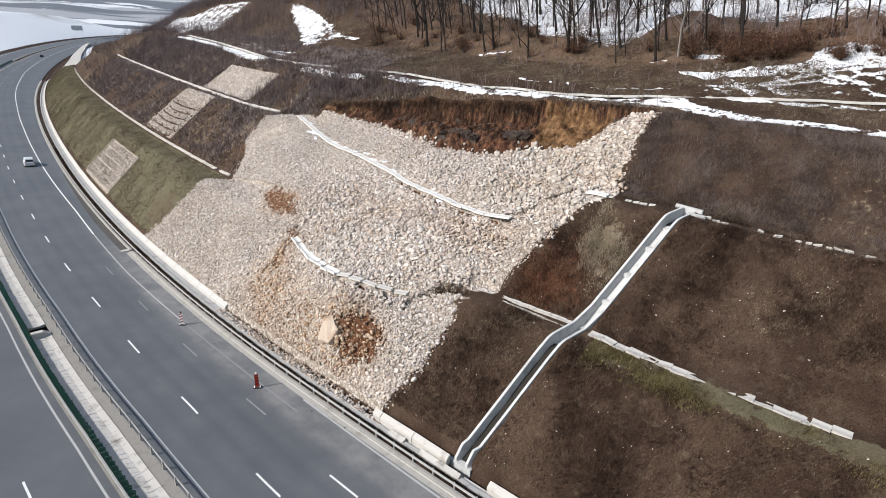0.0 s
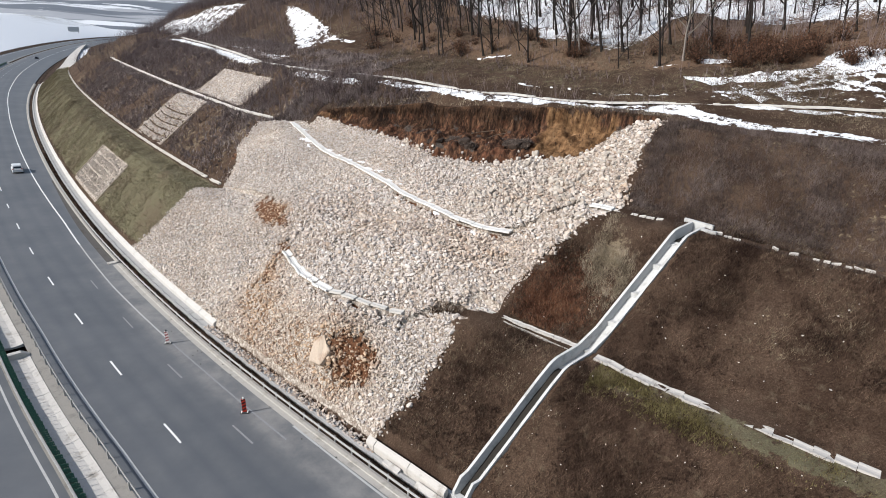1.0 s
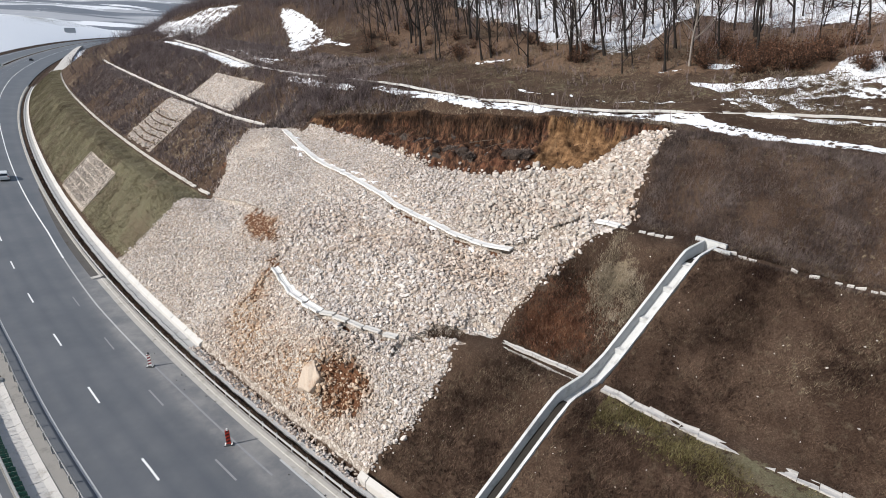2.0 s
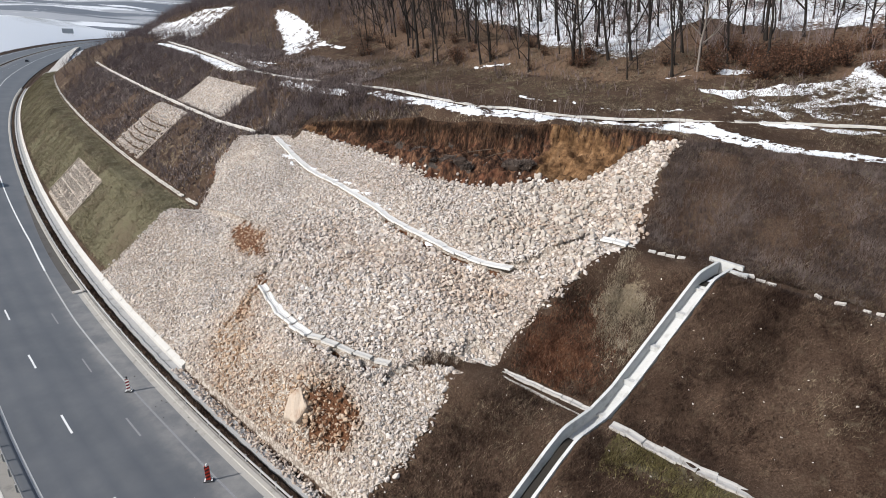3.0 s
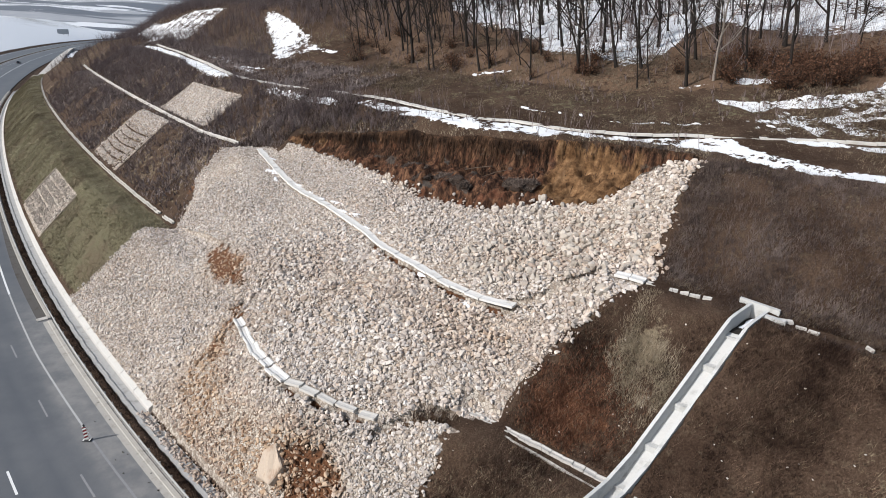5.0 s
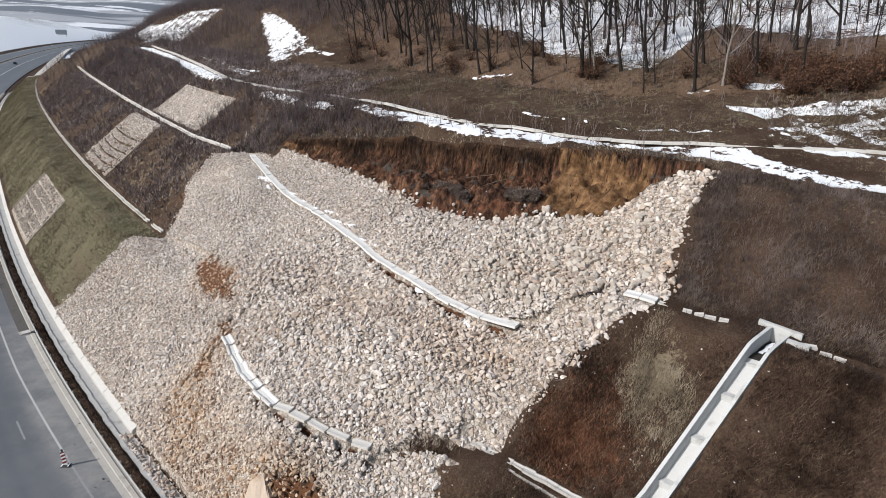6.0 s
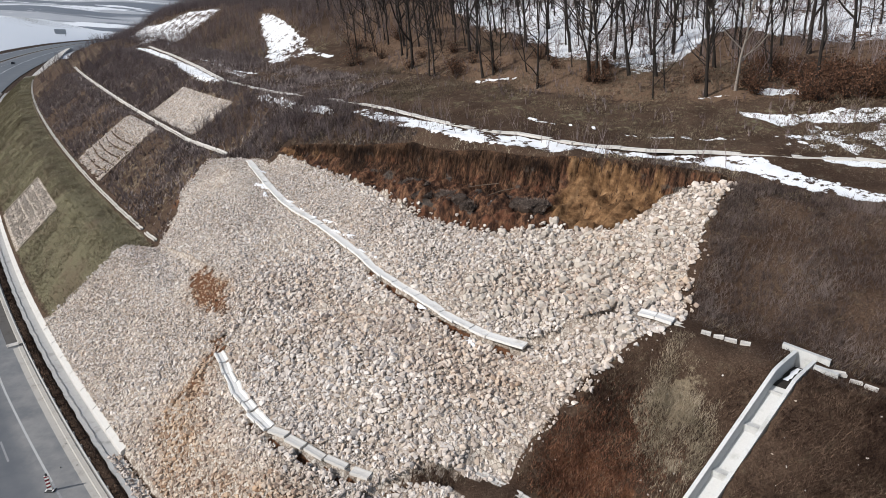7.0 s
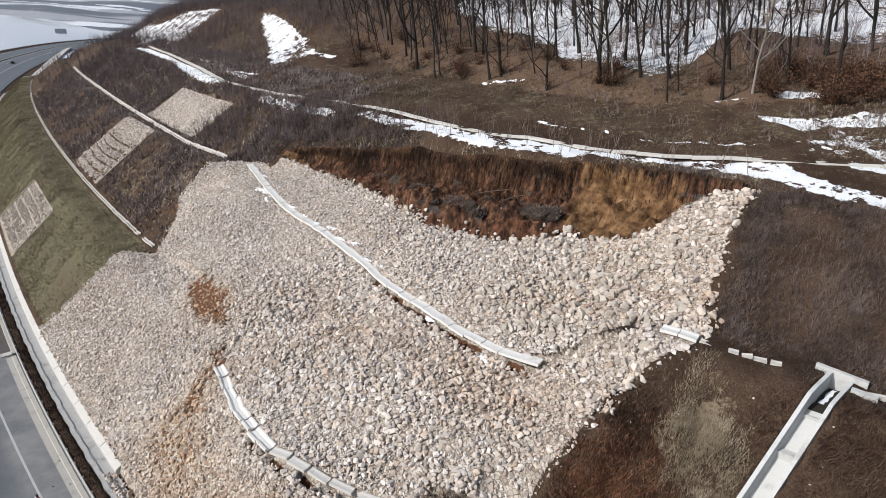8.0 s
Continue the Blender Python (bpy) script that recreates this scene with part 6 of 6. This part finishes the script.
for k, (s, d, a, b, t) in enumerate(((53.0, 21.7, 4.0, 0.9, -0.2), (51.0, 21.2, 2.0, 0.6, 0.1), (39.0, 21.6, 2.4, 0.5, -0.1), (35.0, 21.1, 2.6, 0.5, -0.15), (30.0, 20.2, 1.6, 0.45, 0.0), (28.2, 18.3, 1.8, 0.5, 0.1), (16.2, 17.0, 1.8, 0.7, 0.1), (56.0, 23.4, 3.0, 0.6, -0.15), (47.0, 21.9, 2.2, 0.35, -0.1), (44.0, 21.7, 1.4, 0.3, -0.1), (41.5, 21.4, 1.8, 0.35, -0.1), (37.0, 21.0, 2.0, 0.35, -0.12), (32.0, 20.25, 1.5, 0.3, -0.1), (22.0, 18.0, 1.4, 0.4, 0.0),
                                     (24.0, 29.2, 0.9, 0.3, 0.8), (26.6, 28.6, 0.7, 0.3, 0.3), (28.0, 41.1, 1.6, 0.4, 0.1), (20.3, 41.4, 1.0, 0.5, 0.5), (23.0, 41.1, 0.7, 0.35, 0.2), (2.1, 45.3, 1.2, 0.4, 0.1))):
    snow_lump(s, d, a, b, t, 300 + k)

r = np.random.default_rng(88)
s_, d_ = r.uniform(-22, 12, 240), r.uniform(0.8, 22, 240)
ok_ = clear_of_works(s_, d_)
place("litter_stone", stone_cloud("litter_stone", s_[ok_], d_[ok_], r.uniform(0.06, 0.17, ok_.sum()), 0.08 + 0 * s_[ok_], r, 0 * s_[ok_]), M_STONE, None, "small pale stones scattered on the grass", "stones", kind="stuff")
s_, d_ = r.uniform(12, 44, 16), -2.5 - np.abs(r.normal(0, 0.9, 16))
x_, y_ = plan(s_, d_)
n_ = len(s_)
w_ = r.integers(0, len(PROTO), n_)
v_ = np.einsum("nij,nkj->nki", turns(n_, r), PROTO[w_] * (r.uniform(0.05, 0.2, n_)[:, None, None] / 2)) + np.stack((x_, y_, fall(x_, y_) + 0.04), -1)[:, None, :]
me = soup("grit", v_.reshape(-1, 3), (PROTO_F[w_] + PROTO.shape[1] * np.arange(n_)[:, None, None]).reshape(-1, 3))
place("grit", me, M_DITCH, None, "dark grit and clods on the shoulder", "debris", kind="stuff")

# ---- far side: bank, sign, hills, traffic ----
def make_fields():
    m = Mat("haze_tinted_fields", 0.95, spec=0.1)
    strips = m.noise(0.004, 4, 0.6, stretch=(0.5, 2.4, 1.0))
    fine = m.noise(0.03, 6, 0.7)
    # field tones painted pale and bluish to hold the haze of distance
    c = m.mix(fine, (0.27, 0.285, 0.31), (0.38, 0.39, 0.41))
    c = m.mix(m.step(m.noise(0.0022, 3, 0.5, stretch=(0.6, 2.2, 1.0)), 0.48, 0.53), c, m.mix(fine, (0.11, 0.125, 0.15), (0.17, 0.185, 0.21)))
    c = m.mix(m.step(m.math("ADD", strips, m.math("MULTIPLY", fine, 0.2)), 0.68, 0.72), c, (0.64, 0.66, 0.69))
    return m.done(c)


az, rr = np.meshgrid(np.radians(np.linspace(-75, 75, 90)), np.geomspace(1380, 4700, 40), indexing="ij")
bx, by = 3 + rr * np.sin(az), rr * np.cos(az)
bz = 34 + 0.105 * (rr - 1380) + 9 * wave(bx, by, 330, 2.0) * ramp(rr, 1400, 2000)
bk = az.shape[1]
bi = (np.arange(az.shape[0] - 1)[:, None] * bk + np.arange(bk - 1)[None, :]).ravel()
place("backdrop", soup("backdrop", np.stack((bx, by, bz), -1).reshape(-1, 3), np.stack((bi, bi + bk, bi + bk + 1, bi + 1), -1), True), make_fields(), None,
      "distant rolling fields streaked with old snow, haze put into their colours", "hills", kind="structure")

SIGN_SD, SIGN_W = (938.0, -54.0), 13.0
sign = thing("billboard", Matrix.Translation(at(*SIGN_SD, 0) + Vector((0, 0, bank(*SIGN_SD) - 0.5))) @ pose(0, 0, 0, 0, 0, 32), "grey roadside billboard standing on the snowy bank", "billboard")
bm = bmesh.new()
box(bm, -SIGN_W / 2, SIGN_W / 2, -0.15, 0.15, SIGN_W * 0.12, SIGN_W * 0.6, 0.05)
part("panel", bm, make_plain("faded_panel", (0.36, 0.37, 0.38), 0.7, wear=0.2), sign)
for k in (-0.4, 0.0, 0.4):
    bm = bmesh.new()
    box(bm, k * SIGN_W - 0.2, k * SIGN_W + 0.2, 0.16, 0.5, -1.0, SIGN_W * 0.55, 0.03)
    part("post", bm, M_STEEL, sign)

M_CARWHITE = make_plain("white_car_paint", (0.6, 0.61, 0.62), 0.3, wear=0.06)
M_CARDARK = make_plain("dark_car_paint", (0.03, 0.035, 0.045), 0.3, wear=0.1)
M_PANE = make_plain("tinted_glass", (0.02, 0.024, 0.03), 0.15, wear=0.1)
M_LAMP = make_plain("red_lamp_lens", (0.3, 0.02, 0.02), 0.3, wear=0.1)


def hull(stations, name):
    """A body from cross-sections: y, half-width low, half-width high, low, high."""
    v, f = [], []
    for y, wl, wh, lo, hi in stations:
        v += [(-wl, y, lo), (wl, y, lo), (wl * 1.02, y, lo + 0.5 * (hi - lo)), (wh, y, hi), (-wh, y, hi), (-wl * 1.02, y, lo + 0.5 * (hi - lo))]
    for i in range(len(stations) - 1):
        for a in range(6):
            b = (a + 1) % 6
            f.append((i * 6 + a, i * 6 + b, i * 6 + 6 + b, i * 6 + 6 + a))
    f += [(5, 4, 3, 2, 1, 0), tuple(range(len(stations) * 6 - 6, len(stations) * 6))]
    return mesh_of(name, v, f, False)


def car(s, d, paint, label):
    x = at(s, d, 0.0)
    ob = thing("car", Matrix.Translation(x) @ pose(0, 0, 0, 2.6, 2.9, math.degrees(float(np.interp(s, S_AXIS, HEAD)))), label, "car", "cars")
    place("body", hull(((-2.25, 0.8, 0.74, 0.35, 0.85), (-2.1, 0.9, 0.84, 0.28, 1.0), (-0.9, 0.92, 0.88, 0.25, 1.02), (0.9, 0.92, 0.88, 0.25, 1.0), (1.9, 0.88, 0.8, 0.28, 0.86), (2.25, 0.74, 0.68, 0.35, 0.7)), "body"), paint, ob)
    place("cabin", hull(((-2.05, 0.8, 0.62, 0.96, 1.1), (-1.75, 0.84, 0.68, 0.98, 1.58), (0.1, 0.84, 0.68, 0.98, 1.62), (0.55, 0.84, 0.68, 0.98, 1.5), (1.25, 0.82, 0.7, 0.96, 1.02)), "cabin"), paint, ob)
    place("rear_window", hull(((-2.08, 0.68, 0.58, 1.08, 1.1), (-1.79, 0.7, 0.58, 1.08, 1.5)), "rear_window"), M_PANE, ob, "tinted glass")
    place("windscreen", hull(((0.6, 0.7, 0.6, 1.1, 1.48), (1.24, 0.72, 0.62, 1.03, 1.05)), "windscreen"), M_PANE, ob, "tinted glass")
    for side in (-1, 1):
        bm = bmesh.new()
        box(bm, side * 0.8 - 0.04, side * 0.8 + 0.04, -1.5, 0.55, 1.1, 1.42, 0.03)
        part("side_window", bm, M_PANE, ob, "tinted glass")
        bm = bmesh.new()
        box(bm, side * 0.72 - 0.13, side * 0.72 + 0.13, -2.2, -2.1, 0.82, 1.0, 0.02)
        part("tail_lamp", bm, M_LAMP, ob, "red tail lamp")
        for y in (-1.4, 1.4):
            bm = bmesh.new()
            bmesh.ops.create_cone(bm, cap_ends=True, segments=18, radius1=0.34, radius2=0.34, depth=0.22, matrix=Matrix.Translation((side * 0.83, y, 0.34)) @ pose(0, 0, 0, 0, 90, 0))
            w = part("wheel", bm, M_RUBBER, ob, "black tyre")
            bm = bmesh.new()
            bmesh.ops.create_cone(bm, cap_ends=True, segments=12, radius1=0.2, radius2=0.17, depth=0.06, matrix=Matrix.Translation((side * 0.95, y, 0.34)) @ pose(0, 0, 0, 0, 90, 0))
            part("rim", bm, M_STEEL, w, "alloy rim")
    return ob


car(122.3, -6.6, M_CARWHITE, "white estate car driving on the carriageway")
car(470.0, -7.5, M_CARDARK, "dark car far along the carriageway")
